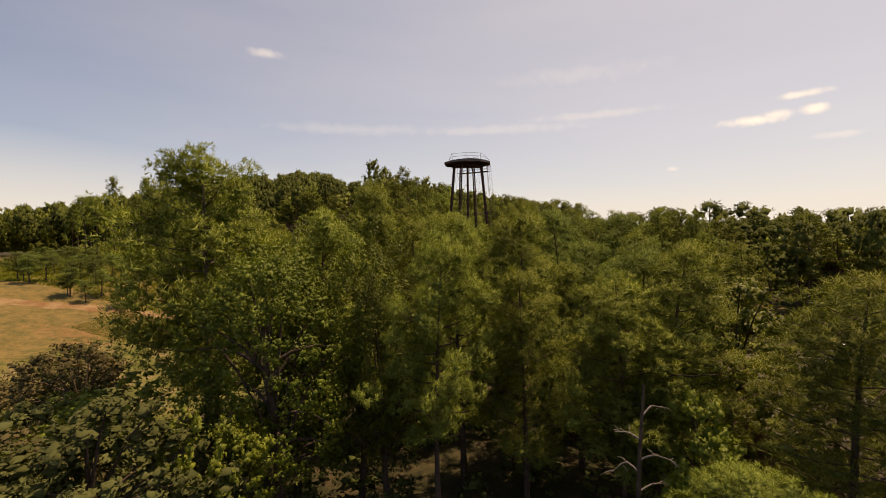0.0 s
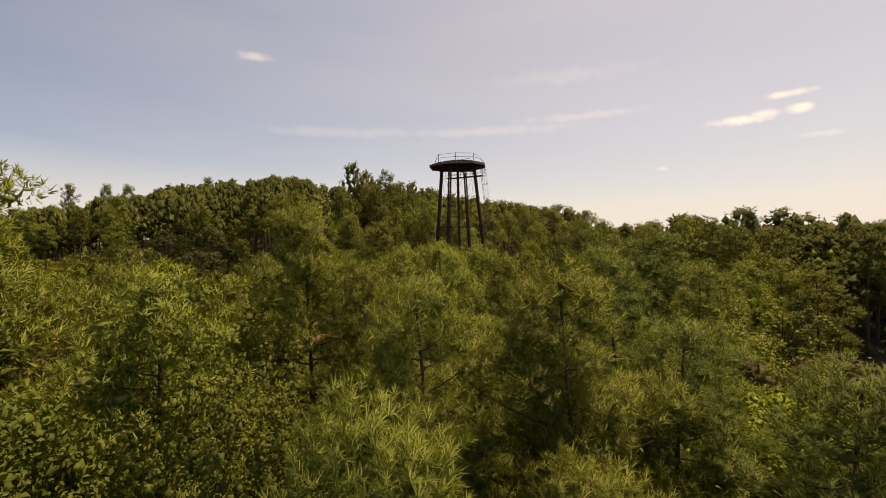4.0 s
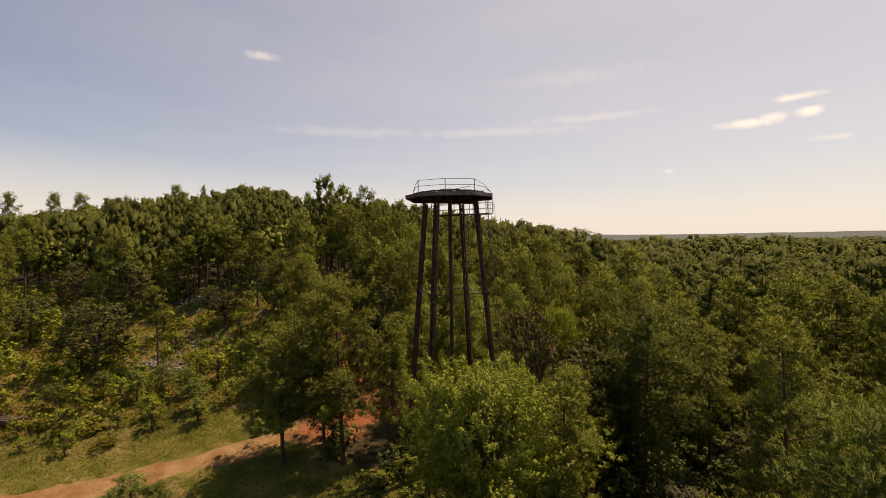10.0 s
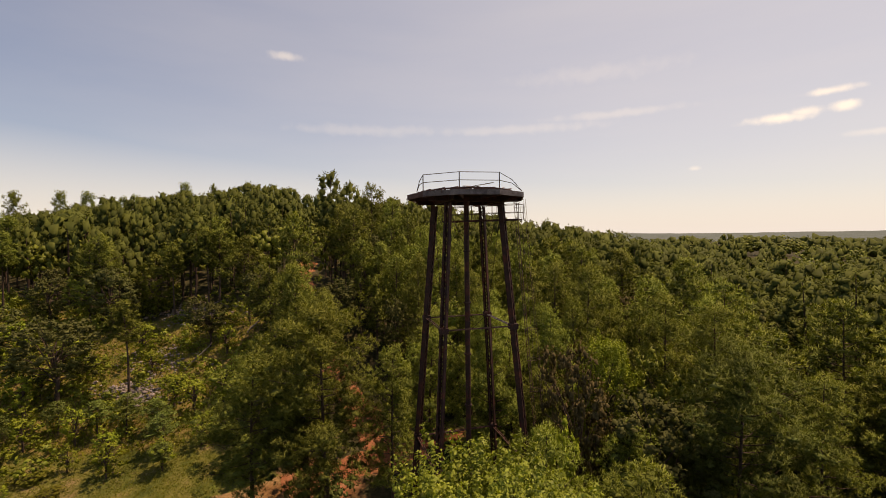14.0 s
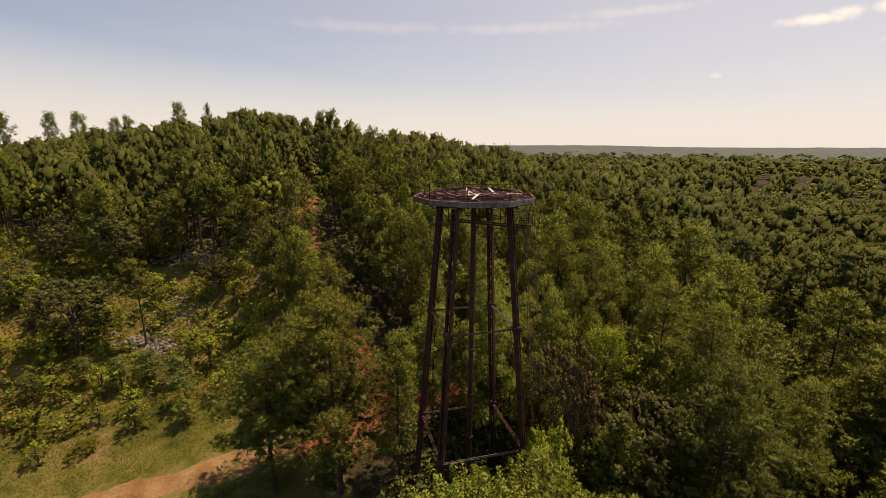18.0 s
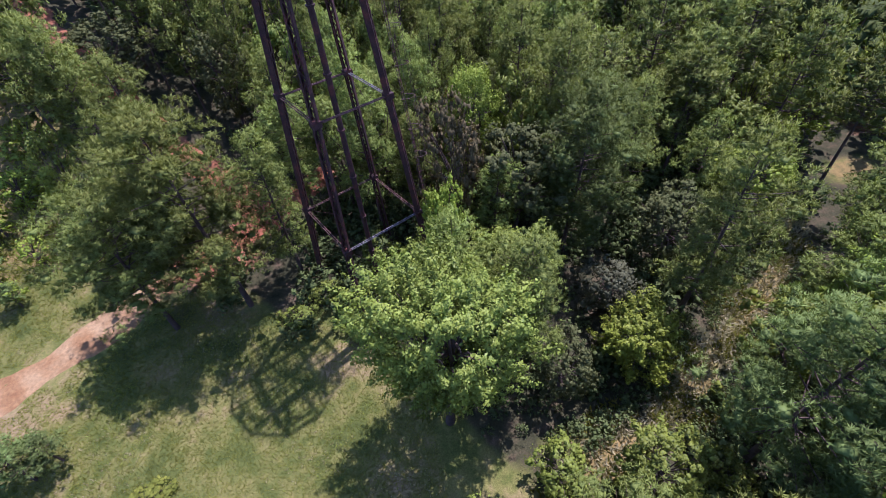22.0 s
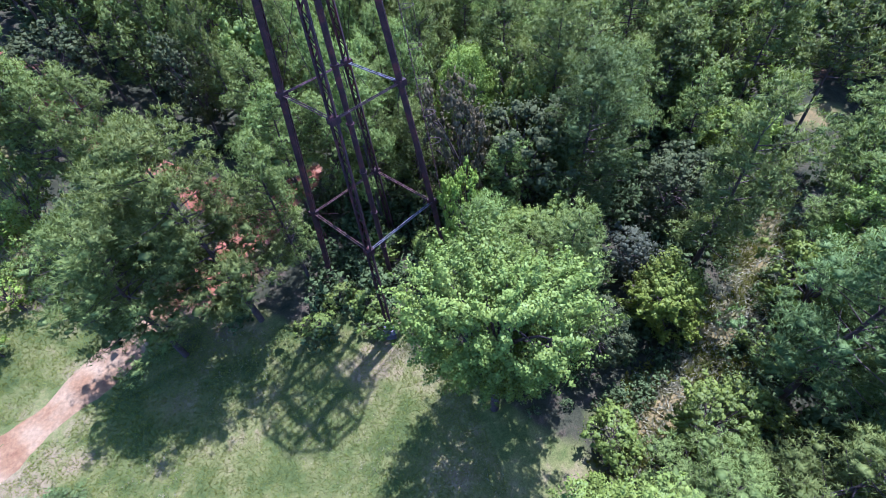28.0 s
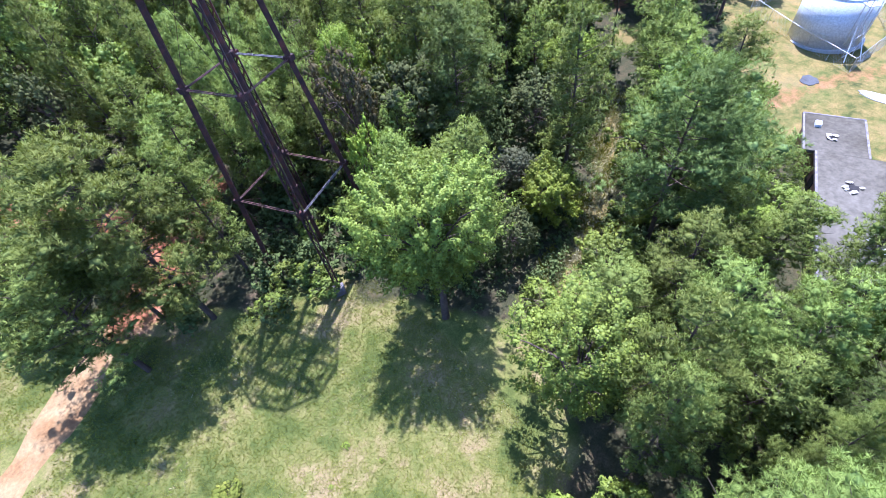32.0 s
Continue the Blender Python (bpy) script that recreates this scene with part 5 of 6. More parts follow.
for k in range(10):
    a, b = rim(k), rim(k + 1)
    d = (b - a).normalized()
    bm = bm_new()
    beam(bm, a + Vector((0, 0, -0.15)), b + Vector((0, 0, -0.15)), 0.03, 0.30)
    inw = (Vector((TX, TY, DECK)) - (a + b) / 2).normalized()
    beam(bm, a + inw * 0.06 + Vector((0, 0, -0.015)), b + inw * 0.06 + Vector((0, 0, -0.015)), 0.12, 0.025)
    beam(bm, a + inw * 0.05 + Vector((0, 0, -0.29)), b + inw * 0.05 + Vector((0, 0, -0.29)), 0.10, 0.025)
    tpart("rim_plate", bm, M_STRUT if k in (1, 2, 3) else M_RUSTDECK, "weathered grey rim plate" if k in (1, 2, 3) else "rusted rim plate")
    bm = bm_new()
    p = a.lerp(Vector((TX, TY, DECK)), 0.02)
    q = Vector((TX, TY, DECK)).lerp(a, 0.1)
    beam(bm, p + Vector((0, 0, -0.22)), q + Vector((0, 0, -0.22)), 0.10, 0.30)
    tpart("bracket", bm, M_RUST)
# main girders over the legs
for i in range(4):
    a, b = corner(i, TOP + 0.08), corner(i + 1, TOP + 0.08)
    d = (b - a).normalized() * 1.2
    bm = bm_new()
    beam(bm, a - d, b + d, 0.20, 0.02)
    beam(bm, a - d + Vector((0, 0, 0.19)), b + d + Vector((0, 0, 0.19)), 0.015, 0.36)
    beam(bm, a - d + Vector((0, 0, 0.38)), b + d + Vector((0, 0, 0.38)), 0.20, 0.02)
    tpart("girder", bm, M_RUST, "deep rusted girder over the legs")
# joists and what is left of the boards
ja = radians(PHI + 45)
jd, jn = Vector((math.cos(ja), math.sin(ja), 0)), Vector((-math.sin(ja), math.cos(ja), 0))
for k in range(-9, 10):
    o = k * 0.39
    half = math.sqrt(max(0.0, (DR * 0.95) ** 2 - o * o))
    if half < 0.4:
        continue
    c = Vector((TX, TY, DECK - 0.10)) + jn * o
    bm = bm_new()
    beam(bm, c - jd * half, c + jd * half, 0.09, 0.18)
    tpart("joist", bm, M_RUSTDECK)
for k in range(46):
    o = -3.4 + 6.8 * (k + 0.5) / 46
    half = math.sqrt(max(0.0, 3.45**2 - o * o))
    t = R2.uniform(-1, 1)
    if t < 0.15:
        continue
    c = Vector((TX, TY, DECK + 0.015 + R2.uniform(0, 0.03))) + jd * o
    lo, hi = (-half, half) if t < 0.35 else (-half, half * R2.uniform(-0.4, 0.6)) if R2.random() < 0.5 else (-half * R2.uniform(-0.4, 0.6), half)
    bm = bm_new()
    tilt = R2.uniform(-0.03, 0.06)
    beam(bm, c + jn * lo, c + jn * hi + Vector((0, 0, tilt)), 0.125, 0.03)
    tpart("deck_plate", bm, M_RUSTDECK)
# the ring on which the tank stood
for r, z, h in ((3.0, DECK + 0.12, 0.16), (2.7, DECK + 0.20, 0.10)):
    for k in range(40):
        a0, a1 = 2 * math.pi * k / 40, 2 * math.pi * (k + 0.96) / 40
        if R2.random() < 0.12:
            continue
        bm = bm_new()
        beam(bm, (TX + r * math.cos(a0), TY + r * math.sin(a0), z), (TX + r * math.cos(a1), TY + r * math.sin(a1), z + R2.uniform(-0.03, 0.05)), 0.10, h)
        tpart("ring_plate", bm, M_RUSTDECK)
# loose boards
for k in range(15):
    a = R2.uniform(0, 6.28)
    r = R2.uniform(0.3, 3.2)
    c = Vector((TX + r * math.cos(a), TY + r * math.sin(a) * 0.9 - 0.5, DECK + 0.22 + R2.uniform(0, 0.12)))
    b = R2.uniform(0, 3.14)
    d = Vector((math.cos(b), math.sin(b), R2.uniform(-0.1, 0.25))) * R2.uniform(0.35, 1.0)
    bm = bm_new()
    beam(bm, c - d, c + d, 0.13, 0.03)
    tpart("loose_board", bm, M_BOARD if k % 3 else M_RUSTDECK, "bleached broken board" if k % 3 else "")
# guard rail: standing in front, sagging to the deck at both ends
POST = 0.98
for k in (1, 2, 3):
    bm = bm_new()
    p = rim(k, DR - 0.03)
    beam(bm, p + Vector((0, 0, -0.25)), p + Vector((0, 0, POST)), 0.05, 0.05, (1, 0, 0))
    tpart("rail_post", bm, M_RUST)
for h in (POST, 0.52):
    up = Vector((0, 0, h))
    for k in (1, 2):
        bm = bm_new()
        rod(bm, rim(k, DR - 0.03) + up, rim(k + 1, DR - 0.03) + up, 0.02, 6)
        tpart("guard_rail", bm, M_RUST)
    for k, e in ((1, 0), (3, 4)):
        a, b = rim(k, DR - 0.03) + up, rim(k, DR - 0.03).lerp(rim(e, DR - 0.03), 0.4 if k == 1 else 0.95)
        m = a.lerp(b, 0.55) + Vector((0, 0, 0.22))
        bm = bm_new()
        rod(bm, a, m, 0.02, 6)
        rod(bm, m, b + Vector((0, 0, 0.05)), 0.02, 6)
        tpart("guard_rail", bm, M_RUST, "sagging rail bent down to the deck")
# the landing under the deck and its rails
od = Vector((math.cos(radians(PHI + 180)), math.sin(radians(PHI + 180)), 0))
on = Vector((-od.y, od.x, 0))
LZ = 24.4
c0 = Vector((TX, TY, LZ))
bm = bm_new()
for s in (-0.35, 0.35):
    beam(bm, c0 + on * s - od * 1.6, c0 + on * s + od * 3.7, 0.06, 0.10)
for k in range(18):
    p = c0 + od * (-1.5 + 5.1 * k / 17)
    beam(bm, p - on * 0.38, p + on * 0.38, 0.09, 0.025)
tpart("landing", bm, M_RUST, "narrow rusted landing under the deck")
for s in (-0.4, 0.4):
    for h in (0.45, 0.95):
        bm = bm_new()
        rod(bm, c0 + on * s - od * 1.6 + Vector((0, 0, h)), c0 + on * s + od * 3.75 + Vector((0, 0, h)), 0.018, 6)
        tpart("guard_rail", bm, M_RUST)
    for q in (-1.6, 0.2, 2.0, 3.75):
        bm = bm_new()
        beam(bm, c0 + on * s + od * q, c0 + on * s + od * q + Vector((0, 0, 1.0)), 0.045, 0.045, (1, 0, 0))
        tpart("rail_post", bm, M_RUST)
# caged ladder along the outer face of one leg
lad_a, lad_b = corner(2, 1.2) + od * 0.62, corner(2, 25.6) + od * 0.95
ladder = tpart("ladder", (lambda b: (beam(b, lad_a - on * 0.2, lad_b - on * 0.2, 0.05, 0.02), beam(b, lad_a + on * 0.2, lad_b + on * 0.2, 0.05, 0.02), b)[-1])(bm_new()), M_RUST, "rusted caged ladder")
n = 78
for k in range(n):
    p = lad_a.lerp(lad_b, (k + 0.5) / n)
    bm = bm_new()
    rod(bm, p - on * 0.2, p + on * 0.2, 0.012, 5)
    tpart("rung", bm, M_RUST, "", ladder)
ax = (lad_b - lad_a).normalized()
lo = ax.cross(on).normalized()
if lo.dot(od) < 0:
    lo = -lo
for k in range(11):
    p = lad_a.lerp(lad_b, 0.22 + 0.076 * k)
    if k in (2, 3):
        continue
    bm = bm_new()
    pts = [p + on * (0.36 * math.cos(t)) + lo * (0.02 + 0.66 * math.sin(t)) for t in np.linspace(-0.1, math.pi + 0.1, 13)]
    for q0, q1 in zip(pts, pts[1:]):
        beam(bm, q0, q1, 0.045, 0.010, ax)
    tpart("cage_hoop", bm, M_RUST, "", ladder)
for t in np.linspace(0.25, math.pi - 0.25, 4):
    bm = bm_new()
    s = on * (0.36 * math.cos(t)) + lo * (0.02 + 0.66 * math.sin(t))
    beam(bm, lad_a.lerp(lad_b, 0.50) + s, lad_b + s, 0.035, 0.010, lo)
    tpart("cage_strap", bm, M_RUST, "", ladder)


# ---- the flat-roofed building ----
house = tagged(new("flat_roofed_building"), "low brick building with a stained grey flat roof", "building")
HX, HY = 33.0, 44.0
HZ = gz(HX, HY)
house.matrix_basis = Matrix.Translation((HX, HY, HZ))
RZ = 2.4 - HZ
O1, E1, E2 = Vector((25.8, 49.4, 0)), Vector((0.92, 0.392, 0)), Vector((0.392, -0.92, 0))


def hp(u, v, z):
    p = O1 + E1 * u + E2 * v
    return Vector((p.x - HX, p.y - HY, z))


def slab(bm, u0, u1, v0, v1, z0, z1):
    c = hp((u0 + u1) / 2, (v0 + v1) / 2, (z0 + z1) / 2)
    box(bm, (u1 - u0, v1 - v0, z1 - z0), Matrix.Translation(c) @ Matrix.Rotation(math.atan2(0.392, 0.92), 4, "Z"))


for u0, u1, v0, v1, edges in ((0, 14.6, 0, 23, "nsw"), (14.6, 20.4, -0.9, 3.7, "nes"), (-5.6, -0.02, 9.2, 22.9, "nsw")):
    bm = bm_new()
    slab(bm, u0, u1, v0, v1, RZ - 0.25, RZ + (0.0 if u0 == 0 else 0.012))
    roof = part("roof", bm, M_ROOF, house, "grey membrane roof with dark ponding stains")
    for way, a, b, c, d in (("n", u0, u1, v0 - 0.08, v0 + 0.08), ("s", u0, u1, v1 - 0.08, v1 + 0.08), ("w", u0 - 0.08, u0 + 0.08, v0, v1), ("e", u1 - 0.08, u1 + 0.08, v0, v1)):
        if way not in edges:
            continue
        bm = bm_new()
        slab(bm, a, b, c, d, RZ - 0.2, RZ + 0.04)
        part("roof_edge", bm, M_STRUT, roof, "grey metal roof edging")
    for a, b, c, d in ((u0 + 0.4, u1 - 0.4, v0 + 0.4, v0 + 0.65), (u0 + 0.4, u1 - 0.4, v1 - 0.65, v1 - 0.4), (u0 + 0.4, u0 + 0.65, v0 + 0.65, v1 - 0.65), (u1 - 0.65, u1 - 0.4, v0 + 0.65, v1 - 0.65)):
        bm = bm_new()
        slab(bm, a, b, c, d, -0.5, RZ - 0.25)
        part("wall", bm, M_WALL, house)
    for a in ((1.5, 5.0, 8.5, 12.0) if u0 == 0 else ()):
        for side in (v0 + 0.38, v1 - 0.38):
            bm = bm_new()
            # no opening: a near-black slab, the dark of the room put into its colour
            slab(bm, a, a + 1.2, side - 0.05, side + 0.05, 0.9, 2.2)
            part("window", bm, M_HOLE, house, "dark empty window")


def ragged(name, u, v, r, lift, mat, label, seed):
    """A torn patch in the roof membrane with curled flakes round it."""
    rr = random.Random(seed)
    bm = bm_new()
    vs = [bm.verts.new(hp(u + r * rr.uniform(0.6, 1.2) * math.cos(t), v + 0.8 * r * rr.uniform(0.6, 1.2) * math.sin(t), RZ + lift)) for t in np.linspace(0, 6.0, 13)]
    top = bm.faces.new(vs)
    ex = bmesh.ops.extrude_face_region(bm, geom=[top])
    bmesh.ops.translate(bm, verts=[g for g in ex["geom"] if isinstance(g, bmesh.types.BMVert)], vec=(0, 0, 0.02))
    bmesh.ops.recalc_face_normals(bm, faces=bm.faces[:])
    # no opening: a flat near-black patch carries the dark inside the hole
    hole = part(name, bm, mat, house, label)
    for k in range(9):
        a = rr.uniform(0, 6.28)
        bm = bm_new()
        c = hp(u + r * 1.15 * math.cos(a), v + r * math.sin(a), RZ + 0.09)
        box(bm, (rr.uniform(0.2, 0.5), rr.uniform(0.1, 0.3), 0.03), Matrix.Translation(c) @ Euler((rr.uniform(-0.4, 0.4), rr.uniform(-0.4, 0.4), rr.uniform(0, 3))).to_matrix().to_4x4())
        part("torn_flake", bm, M_BOARD, hole, "pale torn roofing flake")


ragged("roof_hole", 3.9, 3.1, 0.85, 0.005, M_HOLE, "dark hole torn in the roof", 1)
ragged("roof_hole", 10.4, 2.4, 0.55, 0.005, M_HOLE, "dark hole torn in the roof", 2)
ragged("roof_hole", 16.9, 1.2, 0.35, 0.018, M_HOLE, "small dark hole in the roof", 3)
ragged("roof_hole", 2.2, 9.5, 0.5, 0.005, M_HOLE, "small dark hole in the roof", 4)
bm = bm_new()
slab(bm, 18.2, 18.9, -0.1, 0.35, RZ + 0.01, RZ + 0.30)
bmesh.ops.bevel(bm, geom=bm.edges[:], offset=0.04, segments=2)
part("roof_vent", bm, M_TANKROOF, house, "small white roof vent box")
bm = bm_new()
rod(bm, hp(6, 12, RZ), hp(6, 12, RZ + 0.6), 0.16, 12)
part("roof_pipe", bm, M_HOLE, house, "black vent pipe")


# ---- the steel storage tank in its yard ----
KX, KY = 62.8, 63.6
KZ = gz(KX, KY)
tank = tagged(new("storage_tank"), "pale blue cylindrical steel water tank with a white roof", "storage tank")
tank.matrix_basis = Matrix.Translation((KX, KY, KZ))
KR, KH = 3.6, 5.4
bm = bm_new()
bmesh.ops.create_cone(bm, cap_ends=True, segments=64, radius1=KR, radius2=KR, depth=KH, matrix=Matrix.Translation((0, 0, KH / 2)))
for fc in bm.faces:
    fc.smooth = len(fc.verts) == 4
shell = part("shell", bm, M_TANK, tank)
for z in (1.8, 3.6):
    bm = bm_new()
    bmesh.ops.create_cone(bm, cap_ends=False, segments=64, radius1=KR + 0.012, radius2=KR + 0.012, depth=0.05, matrix=Matrix.Translation((0, 0, z)))
    part("seam", bm, M_TANK, shell)
bm = bm_new()
bmesh.ops.create_cone(bm, cap_ends=True, segments=64, radius1=KR + 0.08, radius2=0.4, depth=0.7, matrix=Matrix.Translation((0, 0, KH + 0.36)))
part("roof", bm, M_TANKROOF, tank, "white shallow cone roof")
bm = bm_new()
bmesh.ops.create_cone(bm, cap_ends=True, segments=48, radius1=KR + 0.3, radius2=KR + 0.25, depth=0.3, matrix=Matrix.Translation((0, 0, 0.02)))
part("base_ring", bm, M_GRAVEL, tank, "concrete base ring")
# lattice ladder tower with landing at the tank's side
la = math.atan2(-3.2, -3.0)
lx, ly = math.cos(la), math.sin(la)
L0 = Vector((lx * (KR + 0.9), ly * (KR + 0.9), 0))
LT = Vector((-ly, lx, 0))
LO = Vector((lx, ly, 0))
rails = []
for s in (-0.45, 0.45):
    for o in (-0.3, 0.5):
        bm = bm_new()
        rod(bm, L0 + LT * s + LO * o, L0 + LT * s + LO * o + Vector((0, 0, KH + 1.0)), 0.04, 6)
        part("ladder_post", bm, M_GALV, tank)
for k in range(6):
    z0, z1 = KH * k / 6, KH * (k + 1) / 6
    bm = bm_new()
    s = 0.45 if k % 2 else -0.45
    rod(bm, L0 + LT * s + LO * 0.5 + Vector((0, 0, z0)), L0 - LT * s + LO * 0.5 + Vector((0, 0, z1)), 0.03, 6)
    part("ladder_brace", bm, M_TANKROOF, tank)
for k in range(17):
    bm = bm_new()
    z = 0.3 + 0.32 * k
    rod(bm, L0 + LT * -0.25 + LO * 0.2 + Vector((0, 0, z)), L0 + LT * 0.25 + LO * 0.2 + Vector((0, 0, z)), 0.018, 5)
    part("rung", bm, M_GALV, tank)
bm = bm_new()
box(bm, (1.2, 1.3, 0.06), Matrix.Translation(L0 + Vector((0, 0, KH - 0.1))) @ Matrix.Rotation(la, 4, "Z"))
part("landing", bm, M_GALV, tank)
for s in (-1.6, 1.6):
    bm = bm_new()
    rod(bm, L0 + LO * 1.6 + LT * s * 0.5 + Vector((0, 0, 0)), L0 + LT * s * 0.2 + Vector((0, 0, 3.2)), 0.045, 6)
    part("stay", bm, M_TANKROOF, tank, "white slanting stay")

# chain-link fence round the tank
FENCE = [(60.2, 66.6), (56.6, 58.6), (67.0, 58.2), (73.0, 62.0), (72.0, 71.5), (63.0, 72.5), (60.2, 66.6)]
fence = tagged(new("chain_link_fence"), "galvanised chain-link fence round the tank", "fence")
fence.matrix_basis = Matrix.Translation((56.6, 58.6, gz(56.6, 58.6)))
FI = Vector((-56.6, -58.6, -gz(56.6, 58.6)))
for (x1, y1), (x2, y2) in zip(FENCE, FENCE[1:]):
    n = max(2, int(math.hypot(x2 - x1, y2 - y1) / 2.6))
    tops = []
    for k in range(n + 1):
        x, y = x1 + (x2 - x1) * k / n, y1 + (y2 - y1) * k / n
        b = Vector((x, y, gz(x, y))) + FI
        tops.append(b)
        if k < n:
            bm = bm_new()
            rod(bm, b - Vector((0, 0, 0.2)), b + Vector((0, 0, 1.75)), 0.03, 6)
            part("post", bm, M_GALV, fence)
    for p, q in zip(tops, tops[1:]):
        bm = bm_new()
        rod(bm, p + Vector((0, 0, 1.7)), q + Vector((0, 0, 1.7)), 0.022, 5)
        part("top_rail", bm, M_GALV, fence)
        bm = bm_new()
        for k in range(14):
            for flip in (0, 1):
                a0, a1 = (k / 14, min(1, (k + 5) / 14))
                s0, s1 = p.lerp(q, a0), p.lerp(q, a1)
                h = 1.65 * (a1 - a0) * 14 / 5
                z0, z1 = (0.03, h) if flip else (h, 0.03)
                beam(bm, s0 + Vector((0, 0, z0)), s1 + Vector((0, 0, z1)), 0.006, 0.006)
        tagged(part("mesh", bm, M_GALV, fence), kind="stuff")

# gravel drive and asphalt patch in the yard
def ground_patch(name, x, y, rx, ry, turn, mat, label, seed):
    rr = random.Random(seed)
    bm = bm_new()
    c = bm.verts.new((x, y, gz(x, y) + 0.09))
    ring = []
    for k in range(22):
        t = 2 * math.pi * k / 22
        s = rr.uniform(0.8, 1.15)
        px, py = rx * s * math.cos(t), ry * s * math.sin(t)
        qx, qy = x + px * math.cos(turn) - py * math.sin(turn), y + px * math.sin(turn) + py * math.cos(turn)
        ring.append((bm.verts.new((qx, qy, gz(qx, qy) + 0.06)), bm.verts.new((x + (qx - x) * 1.05, y + (qy - y) * 1.05, gz(qx, qy) - 0.1))))
    for k in range(22):
        a, b = ring[k], ring[(k + 1) % 22]
        bm.faces.new((c, a[0], b[0]))
        bm.faces.new((a[0], a[1], b[1], b[0]))
    me = bpy.data.meshes.new(name)
    bm.to_mesh(me)
    bm.free()
    me.materials.append(mat)
    tagged(new(name, me), label, "patch", kind="structure")


ground_patch("pavement", 54.6, 53.6, 3.2, 0.7, -1.35, M_GRAVEL, "patch of white gravel beside the clay drive", 2)
ground_patch("pavement", 53.2, 60.9, 1.1, 0.8, 0.6, M_ASPHALT, "dark asphalt patch in the clay drive", 4)


# ---- far hills at the horizon ----
def far_ridge(radius, high, seed, mat):
    r = np.random.default_rng(seed)
    a = np.linspace(radians(-40), radians(220), 260)
    prof = sum(r.uniform(0.3, 1) / k * np.sin(a * k * r.uniform(2, 4) + r.uniform(0, 6)) for k in (1, 2, 3, 5, 8))
    top = high * (0.75 + 0.22 * prof / (np.abs(prof).max())) + r.normal(size=len(a)) * high * 0.02
    v = []
    for rr, zz in ((radius - 700, -3 + 0 * a), (radius - 300, 0.6 * top), (radius, top), (radius + 300, 0.5 * top), (radius + 500, -3 + 0 * a)):
        v.append(np.stack([10 + rr * np.cos(a), 40 + rr * np.sin(a), zz], -1))
    v = np.stack(v, 1)
    n, k = v.shape[:2]
    i = np.arange(n * k).reshape(n, k)
    f = np.stack([i[:-1, :-1], i[1:, :-1], i[1:, 1:], i[:-1, 1:]], -1).reshape(-1, 4)
    tagged(new("backdrop", mesh_from("backdrop", v.reshape(-1, 3), f, mat, True)), "low wooded hills with the blue haze of distance put in their colour", "hills", kind="structure")


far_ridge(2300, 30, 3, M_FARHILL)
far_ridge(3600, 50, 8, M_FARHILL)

# ---- grass ----
def grass_patch(n, size, mat, keep, seed, box_, label, name="grass"):
    r = np.random.default_rng(seed)
    x, y = r.uniform(box_[0], box_[1], n), r.uniform(box_[2], box_[3], n)
    ok = keep(x, y)
    x, y = x[ok], y[ok]
    n = len(x)
    base = np.stack([x, y, ground_z(x, y) - 0.02], -1)
    parts_v = []
    for k in range(3):
        d = unit(np.stack([r.normal(size=n), r.normal(size=n), np.full(n, 1.3)], -1))
        side = unit(np.cross(d, r.normal(size=(n, 3)))) * (size * 0.16)
        b = base + r.normal(size=(n, 3)) * np.array([0.12, 0.12, 0]) * size * 3
        parts_v.append(np.stack([b - side, b + side, b + d * size * r.uniform(0.5, 1.2, (n, 1))], 1))
    v = np.concatenate(parts_v).reshape(-1, 3)
    f = np.arange(len(v)).reshape(-1, 3)
    return tagged(new(name, mesh_from(name, v, f, mat)), label, "grass", kind="stuff")


in_meadow = lambda x, y: inside(MEADOW, x, y) & (to_line(ROAD, x, y) > 1.6 + 0.4 * np.sin(x * 2 + y))
grass_patch(150000, 0.15, M_GRASS, in_meadow, 2, (-45, 5, 52, 90), "short green meadow grass with lighter tufts")
grass_patch(12000, 0.2, M_DRY, lambda x, y: in_meadow(x, y) & (np.sin(x * 0.5) * np.sin(y * 0.43 + 1) > 0.1), 6, (-48, 5, 52, 92), "dry straw-coloured grass stalks in the meadow")
grass_patch(15000, 0.5, M_DRY, lambda x, y: to_line(TRAIL, x, y) < 1.6 + 0.8 * np.sin(x * 1.3) * np.sin(y), 7, (8, 42, 56, 80), "dry grass along the overgrown trail")
grass_patch(9000, 0.6, M_GRASS, lambda x, y: (to_line(TRAIL, x, y) < 2.6) & (np.sin(x * 0.9 + 1) + np.sin(y * 1.1 + x * 0.4) > 0.1), 12, (8, 42, 56, 80), "green weeds growing over the trail")
grass_patch(9000, 0.2, M_LEAF, lambda x, y: in_meadow(x, y) & (np.sin(x * 0.37 + 2) + np.sin(y * 0.41 + x * 0.13) > 0.75), 11, (-45, 5, 52, 82), "dark green weeds in patches on the meadow")
grass_patch(26000, 0.5, M_GRASS, lambda x, y: inside(SLOPE, x, y) | (inside(MEADOW, x, y) & (x < -40) & (y > 62)), 8, (-104, -20, 62, 110), "rough grass on the hillside")


